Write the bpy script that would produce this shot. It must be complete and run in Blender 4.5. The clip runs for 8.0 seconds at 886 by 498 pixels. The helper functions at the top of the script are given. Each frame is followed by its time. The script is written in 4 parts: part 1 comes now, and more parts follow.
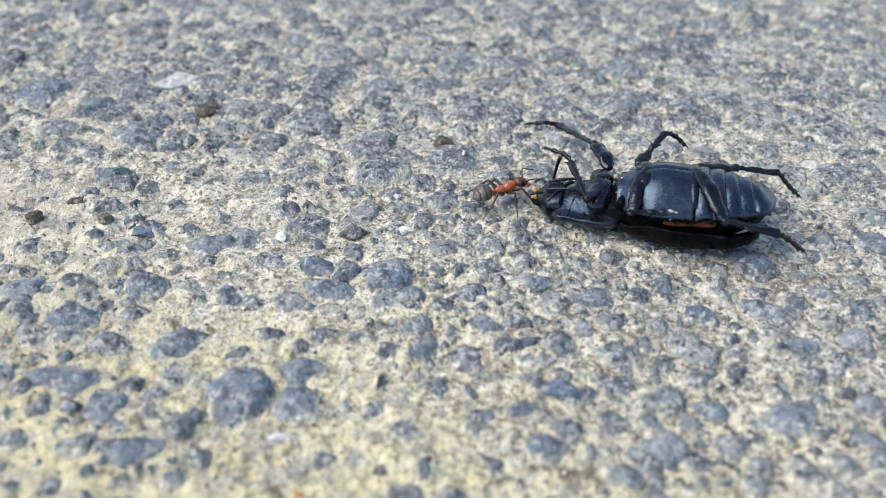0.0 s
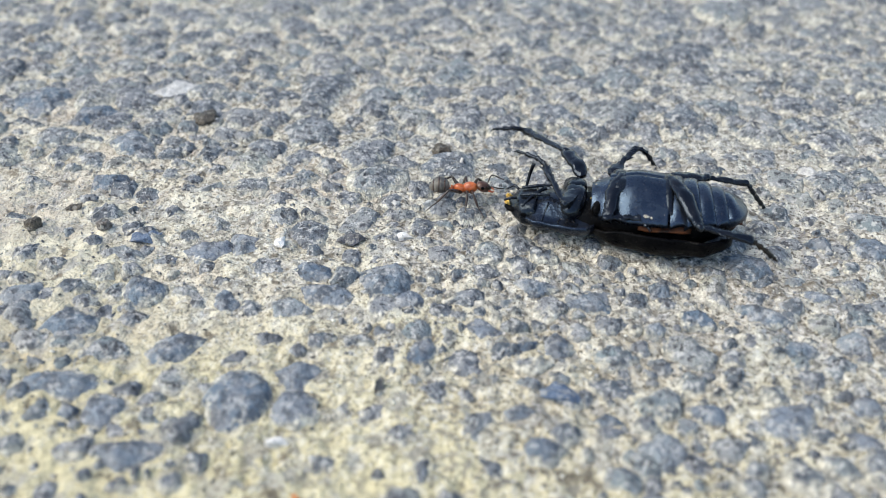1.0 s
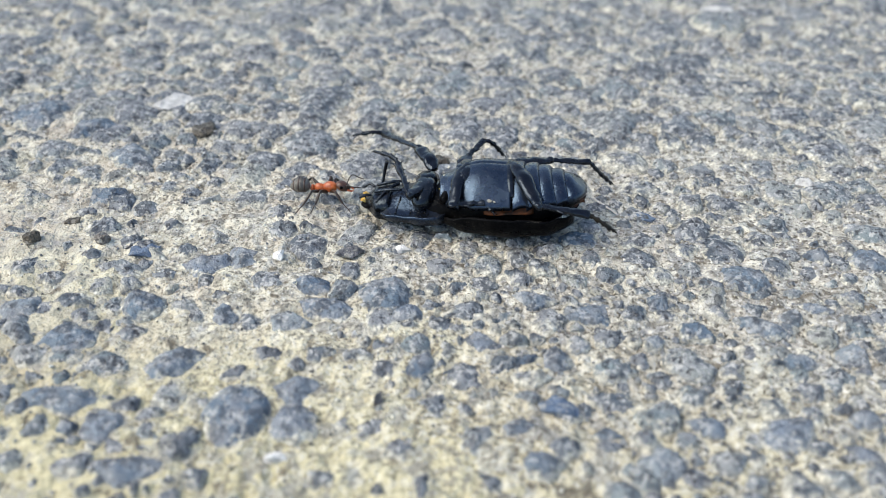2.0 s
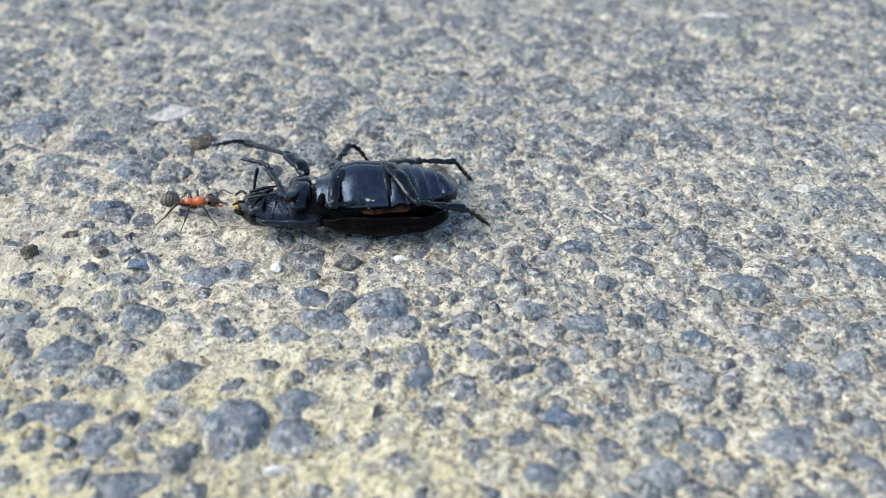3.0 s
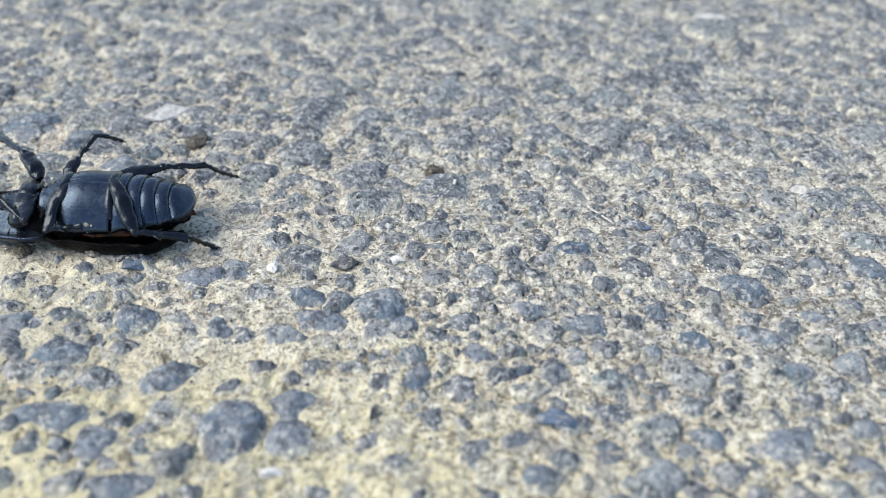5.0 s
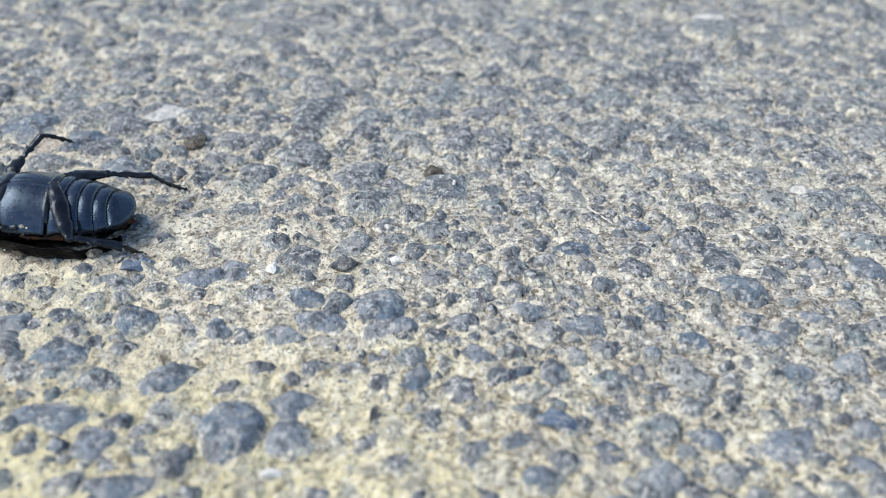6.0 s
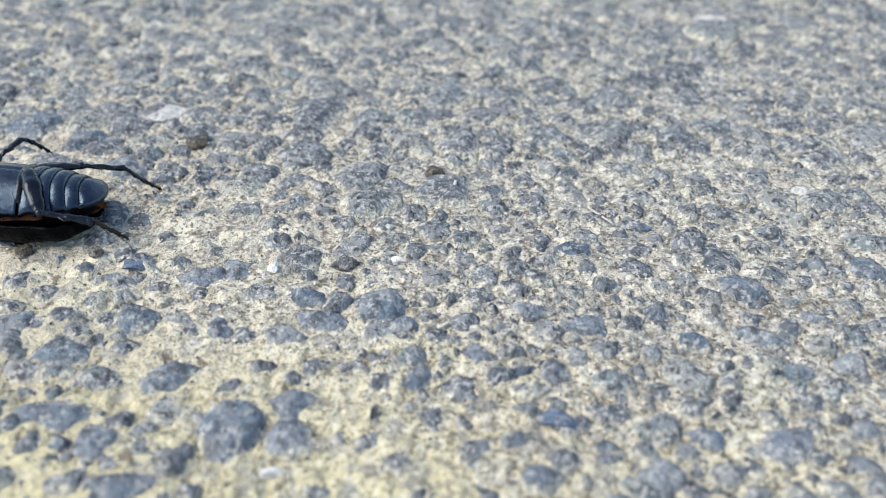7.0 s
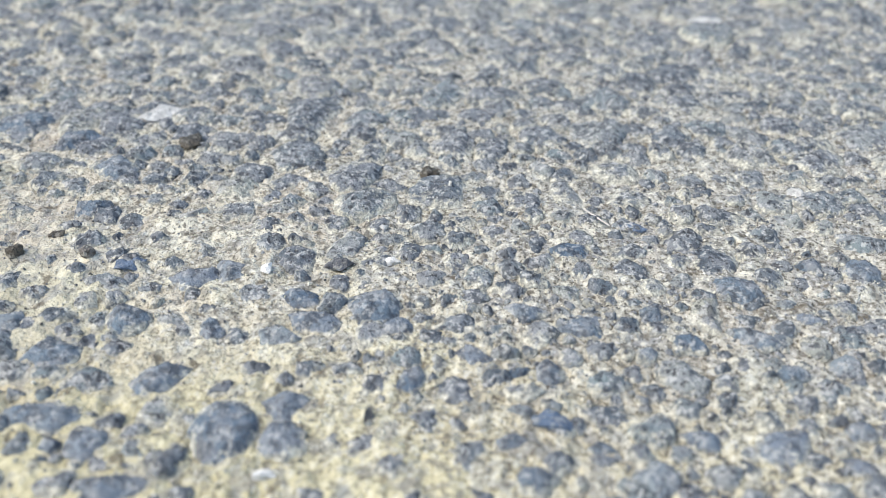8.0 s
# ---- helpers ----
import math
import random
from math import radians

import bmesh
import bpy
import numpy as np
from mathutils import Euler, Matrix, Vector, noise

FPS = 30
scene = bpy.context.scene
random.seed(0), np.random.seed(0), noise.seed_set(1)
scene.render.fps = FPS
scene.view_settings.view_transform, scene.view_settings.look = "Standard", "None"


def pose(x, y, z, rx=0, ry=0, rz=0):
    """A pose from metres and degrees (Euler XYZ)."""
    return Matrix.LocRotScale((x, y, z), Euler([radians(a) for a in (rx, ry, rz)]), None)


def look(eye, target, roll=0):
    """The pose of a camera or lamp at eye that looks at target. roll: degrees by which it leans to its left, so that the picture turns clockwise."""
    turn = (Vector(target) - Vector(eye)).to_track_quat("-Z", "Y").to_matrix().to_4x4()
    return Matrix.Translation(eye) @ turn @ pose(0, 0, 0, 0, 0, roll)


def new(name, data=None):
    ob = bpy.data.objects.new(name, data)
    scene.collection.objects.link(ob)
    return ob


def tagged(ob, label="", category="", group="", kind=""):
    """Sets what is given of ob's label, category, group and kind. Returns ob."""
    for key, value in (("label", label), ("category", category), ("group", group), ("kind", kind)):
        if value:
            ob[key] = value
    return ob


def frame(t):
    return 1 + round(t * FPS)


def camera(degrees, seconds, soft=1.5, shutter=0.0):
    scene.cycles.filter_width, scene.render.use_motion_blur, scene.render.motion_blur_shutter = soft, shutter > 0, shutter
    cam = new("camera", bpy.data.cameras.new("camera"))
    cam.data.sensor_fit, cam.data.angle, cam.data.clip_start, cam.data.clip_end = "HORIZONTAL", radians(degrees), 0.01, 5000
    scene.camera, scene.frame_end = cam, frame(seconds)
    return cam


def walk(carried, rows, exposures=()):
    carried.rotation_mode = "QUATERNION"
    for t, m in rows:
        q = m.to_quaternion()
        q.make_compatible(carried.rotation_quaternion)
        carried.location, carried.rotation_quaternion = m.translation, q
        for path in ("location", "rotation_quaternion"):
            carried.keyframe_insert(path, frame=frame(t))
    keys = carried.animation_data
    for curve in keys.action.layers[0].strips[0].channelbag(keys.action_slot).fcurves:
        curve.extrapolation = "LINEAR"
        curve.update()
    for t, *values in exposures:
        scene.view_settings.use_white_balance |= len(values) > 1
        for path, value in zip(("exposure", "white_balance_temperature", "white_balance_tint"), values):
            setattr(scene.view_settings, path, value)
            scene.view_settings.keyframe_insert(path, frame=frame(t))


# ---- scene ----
# A red wood ant drags a dead black beetle, lying on its back, over worn asphalt. The camera is held a hand's width above it.
MM = 0.001

cam = camera(56, 8.0, soft=0.6)
cam.data.dof.use_dof = True
cam.data.dof.focus_distance = 0.0940
cam.data.dof.aperture_fstop = 24.0


def aim(eye, tilt, yaw, roll):
    a, b = radians(tilt), radians(yaw)
    way = Vector((math.sin(b) * math.cos(a), math.cos(b) * math.cos(a), -math.sin(a)))
    return look(eye, Vector(eye) + 0.09 * way, roll)


walk(cam, [(t, aim(eye, tilt, yaw, roll)) for t, eye, tilt, yaw, roll in [
    (0.0, (-0.00032, -0.00005, 0.05392), 37.083, -0.560, 0.445),
    (0.5, (-0.00021, -0.00067, 0.05325), 36.282, -0.586, 0.373),
    (1.0, (-0.00021, -0.00069, 0.05332), 36.124, -0.475, 0.460),
    (1.5, (-0.00030, -0.00055, 0.05357), 35.910, -0.346, 0.528),
    (3.0, (-0.00003, -0.00011, 0.05418), 35.225, -0.337, -0.226),
    (3.5, (-0.00007, 0.00003, 0.05420), 35.112, -0.053, -0.111),
    (4.0, (0.00000, -0.00001, 0.05390), 34.994, 0.001, -0.008),
    (4.5, (-0.00033, 0.00014, 0.05374), 35.099, 0.085, 0.133),
    (6.0, (-0.00043, 0.00034, 0.05370), 35.063, 0.241, 0.166),
    (6.5, (-0.00028, 0.00010, 0.05374), 35.007, 0.049, 0.171),
    (7.0, (-0.00028, 0.00010, 0.05374), 35.007, 0.049, 0.171),
    (7.5, (-0.00053, 0.00029, 0.05341), 35.036, 0.417, 0.670),
    (8.0, (-0.00040, 0.00042, 0.05327), 34.817, 0.584, 0.624),
]], exposures=[(0.0, 0.84, 7560, 8.3), (8.0, 0.84, 7560, 8.3)])

# ---- light: a pale sky with a veiled sun to one side ----
SUN_UP, SUN_TURN = radians(50), radians(256)
world = bpy.data.worlds.new("sky")
scene.world = world
world.use_nodes = True
wn = world.node_tree
sky = wn.nodes.new("ShaderNodeTexSky")
sky.sky_type = "NISHITA"
sky.sun_disc = False
sky.sun_elevation, sky.sun_rotation = SUN_UP, SUN_TURN
sky.dust_density = 0.6
sky.ozone_density = 2.0
wn.nodes["Background"].inputs["Strength"].default_value = 0.172
wn.links.new(sky.outputs["Color"], wn.nodes["Background"].inputs["Color"])
sun = new("sun", bpy.data.lights.new("sun", "SUN"))
sun.data.energy = 2.05
sun.data.angle = radians(42)
sun.data.color = (1.0, 0.965, 0.89)
toward = Vector((math.sin(SUN_TURN) * math.cos(SUN_UP), math.cos(SUN_TURN) * math.cos(SUN_UP), math.sin(SUN_UP)))
sun.matrix_world = look(toward * 5, (0, 0, 0))


# ---- materials ----
class Mat:
    """A small builder for node materials."""

    def __init__(self, name, where="Position"):
        self.m = bpy.data.materials.new(name)
        self.m.use_nodes = True
        self.t = self.m.node_tree
        self.b = self.t.nodes["Principled BSDF"]
        if where == "Position":
            self.p = self.t.nodes.new("ShaderNodeNewGeometry").outputs["Position"]
        else:
            self.p = self.t.nodes.new("ShaderNodeTexCoord").outputs["Object"]

    def link(self, a, b):
        self.t.links.new(a, b)

    def noise(self, per_mm, detail=4.0, rough=0.6, shift=0.0):
        n = self.t.nodes.new("ShaderNodeTexNoise")
        n.inputs["Scale"].default_value = per_mm * 1000
        n.inputs["Detail"].default_value = detail
        n.inputs["Roughness"].default_value = rough
        if shift:
            v = self.t.nodes.new("ShaderNodeVectorMath")
            v.operation = "ADD"
            v.inputs[1].default_value = (shift, shift * 0.7, shift * 1.3)
            self.link(self.p, v.inputs[0])
            self.link(v.outputs[0], n.inputs["Vector"])
        else:
            self.link(self.p, n.inputs["Vector"])
        return n.outputs["Fac"]

    def cells(self, per_mm, out="Distance", shift=0.0):
        n = self.t.nodes.new("ShaderNodeTexVoronoi")
        n.inputs["Scale"].default_value = per_mm * 1000
        v = self.t.nodes.new("ShaderNodeVectorMath")
        v.operation = "ADD"
        v.inputs[1].default_value = (shift, shift * 0.7, shift * 1.3)
        self.link(self.p, v.inputs[0])
        self.link(v.outputs[0], n.inputs["Vector"])
        if out == "Color":
            q = self.t.nodes.new("ShaderNodeSeparateColor")
            self.link(n.outputs["Color"], q.inputs[0])
            return q.outputs[0]
        return n.outputs[out]

    def ramp(self, fac, *stops):
        n = self.t.nodes.new("ShaderNodeValToRGB")
        e = n.color_ramp.elements
        while len(e) < len(stops):
            e.new(0.5)
        for k, (at, col) in zip(e, stops):
            k.position = at
            k.color = (*col, 1) if isinstance(col, tuple) else (col, col, col, 1)
        self.link(fac, n.inputs["Fac"])
        return n.outputs["Color"]

    def mix(self, fac, a, b, how="MIX"):
        n = self.t.nodes.new("ShaderNodeMix")
        n.data_type, n.blend_type = "RGBA", how
        for s, v in ((n.inputs[0], fac), (n.inputs[6], a), (n.inputs[7], b)):
            if isinstance(v, bpy.types.NodeSocket):
                self.link(v, s)
            elif isinstance(v, tuple):
                s.default_value = (*v, 1)
            else:
                s.default_value = v
        return n.outputs[2]

    def math(self, how, a, b):
        n = self.t.nodes.new("ShaderNodeMath")
        n.operation = how
        for s, v in ((n.inputs[0], a), (n.inputs[1], b)):
            if isinstance(v, bpy.types.NodeSocket):
                self.link(v, s)
            else:
                s.default_value = v
        return n.outputs[0]

    def bump(self, height, mm, strength=1.0, after=None):
        n = self.t.nodes.new("ShaderNodeBump")
        n.inputs["Strength"].default_value = strength
        n.inputs["Distance"].default_value = mm * MM
        self.link(height, n.inputs["Height"])
        if after:
            self.link(after, n.inputs["Normal"])
        return n.outputs["Normal"]

    def finish(self, color, rough, normal=None, **more):
        for s, v in ((self.b.inputs["Base Color"], color), (self.b.inputs["Roughness"], rough)):
            if isinstance(v, bpy.types.NodeSocket):
                self.link(v, s)
            elif isinstance(v, tuple):
                s.default_value = (*v, 1)
            else:
                s.default_value = v
        if normal:
            self.link(normal, self.b.inputs["Normal"])
        for key, value in more.items():
            self.b.inputs[key.replace("_", " ")].default_value = value
        return self.m


def binder_material():
    k = Mat("sandy_binder")
    z = k.t.nodes.new("ShaderNodeSeparateXYZ")
    k.link(k.p, z.inputs[0])
    col = k.ramp(k.noise(0.22, 4, 0.6), (0.36, (0.41, 0.380, 0.325)), (0.5, (0.55, 0.507, 0.415)), (0.62, (0.66, 0.622, 0.515)))
    col = k.mix(k.ramp(k.noise(0.07, 3, 0.6, 3.3), (0.52, 0.0), (0.64, 0.25)), col, (0.40, 0.395, 0.24))
    col = k.mix(k.ramp(k.noise(0.05, 3, 0.6, 8.8), (0.50, 0.0), (0.62, 0.45)), col, (0.462, 0.383, 0.310))
    # greyer and more worn away from the sandy corner
    worn = k.math("ADD", k.math("MULTIPLY", z.outputs[0], 9.0), k.math("MULTIPLY", z.outputs[1], 7.0))
    worn = k.math("ADD", worn, k.math("MULTIPLY", k.noise(0.05, 4, 0.6, 4.7), 0.8))
    col = k.mix(k.ramp(k.math("MULTIPLY", worn, 0.5), (0.37, 0.0), (0.52, 0.4), (0.88, 0.8)), col, (0.330, 0.330, 0.317))
    ochre = k.math("ADD", k.math("MULTIPLY", z.outputs[1], 8.0), k.math("ADD", k.math("MULTIPLY", z.outputs[0], 1.5), k.math("MULTIPLY", k.noise(0.05, 3, 0.6, 1.7), 0.25)))
    col = k.mix(k.ramp(ochre, (0.44, 0.75), (0.66, 0.0)), col, (0.550, 0.500, 0.300))
    rasp = k.ramp(worn, (0.45, 0.28), (0.85, 1.0))
    # grey dust in smears, lumps of half-bare stone under the sand
    ghost = k.ramp(k.noise(0.30, 4, 0.62, 5.3), (0.51, 0.0), (0.58, 0.62))
    col = k.mix(ghost, col, k.ramp(k.noise(0.9, 3, 0.6), (0.4, (0.24, 0.25, 0.275)), (0.6, (0.310, 0.310, 0.290))))
    crumb = k.noise(1.0, 3, 0.62, 2.7)
    col = k.mix(k.math("MULTIPLY", k.ramp(crumb, (0.40, 0.95), (0.47, 0.0)), rasp), col, (0.198, 0.188, 0.165))
    col = k.mix(k.math("MULTIPLY", k.ramp(crumb, (0.55, 0.0), (0.62, 0.75)), rasp), col, (0.68, 0.655, 0.565))
    fleck = k.noise(2.2, 2, 0.5, 6.1)
    col = k.mix(k.math("MULTIPLY", k.ramp(fleck, (0.58, 0.0), (0.64, 0.9)), rasp), col, (0.10, 0.088, 0.072))
    col = k.mix(k.math("MULTIPLY", k.ramp(fleck, (0.32, 0.8), (0.38, 0.0)), rasp), col, (0.627, 0.620, 0.594))
    # holes put in as dark brown patches of colour, placed by noise
    col = k.mix(k.ramp(k.noise(0.42, 5, 0.65, 9.7), (0.585, 0.0), (0.65, 0.8)), col, (0.115, 0.095, 0.070))
    # past the modelled bed the same stones go on, too far off to be told apart
    wide = k.math("SUBTRACT", k.math("ABSOLUTE", z.outputs[0], 0.0), k.math("ADD", k.math("MULTIPLY", z.outputs[1], 0.62), 0.016))
    out = k.math("MAXIMUM", wide, k.math("MAXIMUM", k.math("SUBTRACT", z.outputs[1], 0.188), k.math("SUBTRACT", 0.031, z.outputs[1])))
    lump = k.math("ADD", k.cells(0.30, "Distance", 2.0), k.math("MULTIPLY", k.math("SUBTRACT", k.noise(0.7, 5, 0.7, 1.9), 0.5), 0.7))
    shade = k.ramp(k.cells(0.30, "Color", 2.0), (0.0, (0.10, 0.13, 0.18)), (0.6, (0.19, 0.22, 0.265)), (1.0, (0.34, 0.34, 0.32)))
    shade = k.mix(k.ramp(k.noise(1.4, 5, 0.75), (0.46, 0.0), (0.60, 0.7)), shade, (0.40, 0.40, 0.37))
    there = k.math("MULTIPLY", k.ramp(lump, (0.50, 1.0), (0.62, 0.0)), k.math("GREATER_THAN", out, 0.0))
    col = k.mix(there, col, shade)
    plain = k.ramp(k.noise(0.004, 6, 0.65, 2.2), (0.38, (0.17, 0.178, 0.19)), (0.52, (0.25, 0.25, 0.245)), (0.66, (0.38, 0.365, 0.31)))
    col = k.mix(k.ramp(out, (0.02, 0.0), (0.16, 0.85)), col, plain)
    n = k.bump(k.noise(0.9, 4, 0.62), 0.8)
    n = k.bump(k.noise(3.0, 2, 0.5, 1.7), 0.16, 0.8, n)
    return k.finish(col, 0.85, n, Specular_IOR_Level=0.35)


def stone_material(name, per_island, bare=0.0):
    """Blue-grey crushed stone: mottled, pitted, with cream dust that laps on from the rim."""
    k = Mat(name)
    if per_island:
        rnd = k.t.nodes.new("ShaderNodeNewGeometry").outputs["Random Per Island"]
    else:
        rnd = k.t.nodes.new("ShaderNodeObjectInfo").outputs["Random"]
    rim = k.t.nodes.new("ShaderNodeAttribute")
    rim.attribute_name = "rim"
    again = k.math("FRACT", k.math("MULTIPLY", rnd, 37.7), 0.0)
    base = k.ramp(rnd, (0.0, (0.082, 0.100, 0.134)), (0.25, (0.128, 0.150, 0.190)), (0.45, (0.165, 0.176, 0.215)), (0.62, (0.180, 0.218, 0.255)), (0.78, (0.205, 0.211, 0.245)), (0.93, (0.265, 0.280, 0.300)), (1.0, (0.33, 0.32, 0.30)))
    if bare:
        base = k.ramp(rnd, (0.0, (0.085, 0.122, 0.190)), (0.4, (0.128, 0.170, 0.235)), (0.75, (0.172, 0.200, 0.268)), (1.0, (0.225, 0.255, 0.300)))
    base = k.mix(1.0, base, (0.95, 0.975, 0.90), "MULTIPLY")
    base = k.mix(k.ramp(k.noise(0.40, 3, 0.6), (0.42, 0.0), (0.60, 0.75)), base, (0.225, 0.236, 0.255))
    base = k.mix(k.ramp(k.noise(0.65, 4, 0.62, 0.4), (0.51, 0.0), (0.57, 0.65)), base, (0.045, 0.052, 0.066))
    # pale scratches and dusted grain
    base = k.mix(k.ramp(k.noise(1.2, 4, 0.66, 4.2), (0.53, 0.0), (0.60, 0.55 if bare else 0.8)), base, (0.46, 0.462, 0.455))
    # pits
    base = k.mix(k.ramp(k.noise(1.4, 3, 0.6, 7.2), (0.57, 0.0), (0.63, 0.5 if bare else 0.85)), base, (0.034, 0.036, 0.044))
    # cream dust: from the rim inwards in ragged tongues, some stones nearly covered
    cover = k.math("ADD", k.math("MULTIPLY", rim.outputs["Fac"], 0.9), k.ramp(again, (0.40, 0.0), (1.0, 0.50 if per_island else 0.32)))
    cover = k.math("ADD", cover, k.math("MULTIPLY", k.math("SUBTRACT", k.noise(0.55, 5, 0.66, 2.9), 0.5), 2.6))
    cover = k.math("ADD", cover, k.math("MULTIPLY", k.math("SUBTRACT", k.noise(2.2, 3, 0.6, 8.1), 0.5), 1.3))
    dust = k.ramp(k.math("SUBTRACT", cover, bare), (0.52, 0.0), (0.84, 0.9))
    tint = k.ramp(k.noise(1.5, 4, 0.68, 6.4), (0.36, (0.21, 0.21, 0.20)), (0.46, (0.34, 0.335, 0.295)), (0.54, (0.52, 0.495, 0.41)), (0.64, (0.74, 0.72, 0.64)))
    base = k.mix(dust, base, tint)
    n = k.bump(k.noise(0.6, 4, 0.66), 0.6 if bare else 0.9)
    n = k.bump(k.noise(2.6, 3, 0.6, 0.5), 0.22, 1.0, n)
    return k.finish(base, k.ramp(k.noise(1.0, 4), (0.35, 0.48), (0.65, 0.85)), n, Specular_IOR_Level=0.32)


def grain_material():
    k = Mat("sand_grain")
    rnd = k.t.nodes.new("ShaderNodeNewGeometry").outputs["Random Per Island"]
    col = k.ramp(rnd, (0.0, (0.06, 0.06, 0.06)), (0.25, (0.16, 0.17, 0.19)), (0.45, (0.36, 0.355, 0.32)), (0.7, (0.54, 0.51, 0.39)), (1.0, (0.72, 0.70, 0.62)))
    return k.finish(col, 0.6, k.bump(k.noise(5, 3), 0.06))


def plain_stone(name, a, b, rough=0.6, dust=0.0):
    k = Mat(name)
    col = k.mix(k.ramp(k.noise(0.8, 4, 0.65), (0.38, 0.0), (0.62, 1.0)), a, b)
    col = k.mix(k.ramp(k.noise(1.3, 4, 0.66, 2.4), (0.54, 0.0), (0.62, dust)), col, (0.50, 0.48, 0.42))
    n = k.bump(k.noise(0.9, 4, 0.66), 0.7)
    return k.finish(col, rough, k.bump(k.noise(2.6, 3, 0.6, 1.1), 0.2, 1.0, n))


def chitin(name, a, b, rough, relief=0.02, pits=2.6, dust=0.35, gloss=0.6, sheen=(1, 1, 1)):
    k = Mat(name, "Object")
    col = k.mix(k.ramp(k.noise(0.5, 4), (0.42, 0.0), (0.6, 1.0)), a, b)
    zone = k.ramp(k.noise(0.35, 4, 0.6, 0.8), (0.46, 0.0), (0.56, 1.0))
    specks = k.ramp(k.noise(3.2, 3, 0.6, 0.5), (0.62, 0.0), (0.69, dust))
    col = k.mix(k.math("MULTIPLY", specks, zone), col, (0.34, 0.31, 0.26))
    col = k.mix(k.ramp(k.noise(0.6, 5, 0.7, 0.5), (0.54, 0.0), (0.70, 0.05 * dust / 0.35)), col, (0.34, 0.32, 0.28))
    n = k.bump(k.cells(pits), relief, 0.8)
    n = k.bump(k.noise(0.45, 5, 0.6), 0.14, 0.7, n)
    r = k.ramp(k.noise(0.8, 6, 0.7, 0.2), (0.36, rough * 0.7), (0.64, rough * 1.5))
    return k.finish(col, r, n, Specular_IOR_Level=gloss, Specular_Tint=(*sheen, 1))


BINDER = binder_material()
STONE = stone_material("crushed_stone", False)
STONE_CLEAN = stone_material("bare_blue_stone", False, 0.26)
STONE_BED = stone_material("crushed_stone_bed", True)
GRAIN = grain_material()
WHITE = plain_stone("white_quartz", (0.48, 0.47, 0.46), (0.82, 0.80, 0.78))
DULL = plain_stone("dull_quartz", (0.38, 0.375, 0.37), (0.60, 0.59, 0.57))
BROWN = plain_stone("brown_slag", (0.045, 0.038, 0.034), (0.24, 0.215, 0.195), 0.6, dust=0.6)
SLAG_HOLLOW = plain_stone("dark_slag_and_hollow", (0.022, 0.018, 0.014), (0.085, 0.070, 0.052), 0.6, dust=0.3)
TEAL = plain_stone("verdigris", (0.16, 0.26, 0.26), (0.30, 0.36, 0.36))
STRAW = plain_stone("straw", (0.52, 0.48, 0.44), (0.66, 0.62, 0.58))
SLATE = plain_stone("blue_slate", (0.060, 0.095, 0.160), (0.120, 0.170, 0.250), dust=0.4)
BASALT = plain_stone("dark_basalt", (0.05, 0.052, 0.062), (0.13, 0.13, 0.145), dust=0.5)
RIDGE = plain_stone("dusty_ridge", (0.26, 0.26, 0.26), (0.50, 0.48, 0.43))
RUST = plain_stone("rust_chip", (0.45, 0.16, 0.06), (0.55, 0.25, 0.10))
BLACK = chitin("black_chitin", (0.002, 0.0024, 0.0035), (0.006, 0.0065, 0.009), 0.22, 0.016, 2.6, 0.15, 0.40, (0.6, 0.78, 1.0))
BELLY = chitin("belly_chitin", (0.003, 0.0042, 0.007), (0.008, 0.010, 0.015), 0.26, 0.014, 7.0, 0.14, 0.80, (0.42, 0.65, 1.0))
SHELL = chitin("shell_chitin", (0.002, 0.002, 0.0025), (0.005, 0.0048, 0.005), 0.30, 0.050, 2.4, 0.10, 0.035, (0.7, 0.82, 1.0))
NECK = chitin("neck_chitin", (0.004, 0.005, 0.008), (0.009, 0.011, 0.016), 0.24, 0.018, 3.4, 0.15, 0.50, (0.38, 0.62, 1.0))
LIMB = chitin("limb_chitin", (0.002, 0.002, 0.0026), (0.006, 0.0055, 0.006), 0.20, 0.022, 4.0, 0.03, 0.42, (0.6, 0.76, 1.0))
TOE = chitin("yellow_brown_hair", (0.004, 0.0035, 0.003), (0.020, 0.013, 0.006), 0.35, 0.02, 4.0, 0.1, 0.3)
WING = chitin("wing_membrane", (0.006, 0.004, 0.003), (0.10, 0.030, 0.009), 0.5, 0.02, 2.6, 0.1, 0.2)
PALP = chitin("yellow_mouth_hair", (0.62, 0.34, 0.04), (0.70, 0.50, 0.14), 0.6)
POLLEN = plain_stone("pollen", (0.30, 0.22, 0.05), (0.46, 0.36, 0.10))
FLECK = plain_stone("dust_fleck", (0.30, 0.28, 0.24), (0.62, 0.60, 0.54))
RED = chitin("red_chitin", (0.28, 0.055, 0.016), (0.54, 0.130, 0.030), 0.34, 0.012, 6)
ANT_DARK = chitin("ant_dark_chitin", (0.012, 0.008, 0.007), (0.045, 0.020, 0.012), 0.34, 0.010, 7)
ANT_HEAD = chitin("ant_head_chitin", (0.020, 0.009, 0.006), (0.085, 0.030, 0.014), 0.34, 0.010, 7)
ANT_GREY = chitin("ant_gaster_chitin", (0.028, 0.024, 0.022), (0.115, 0.105, 0.092), 0.42, 0.012, 8)
ANT_LIMB = chitin("ant_limb_chitin", (0.010, 0.006, 0.005), (0.034, 0.016, 0.010), 0.35, 0.008, 8)


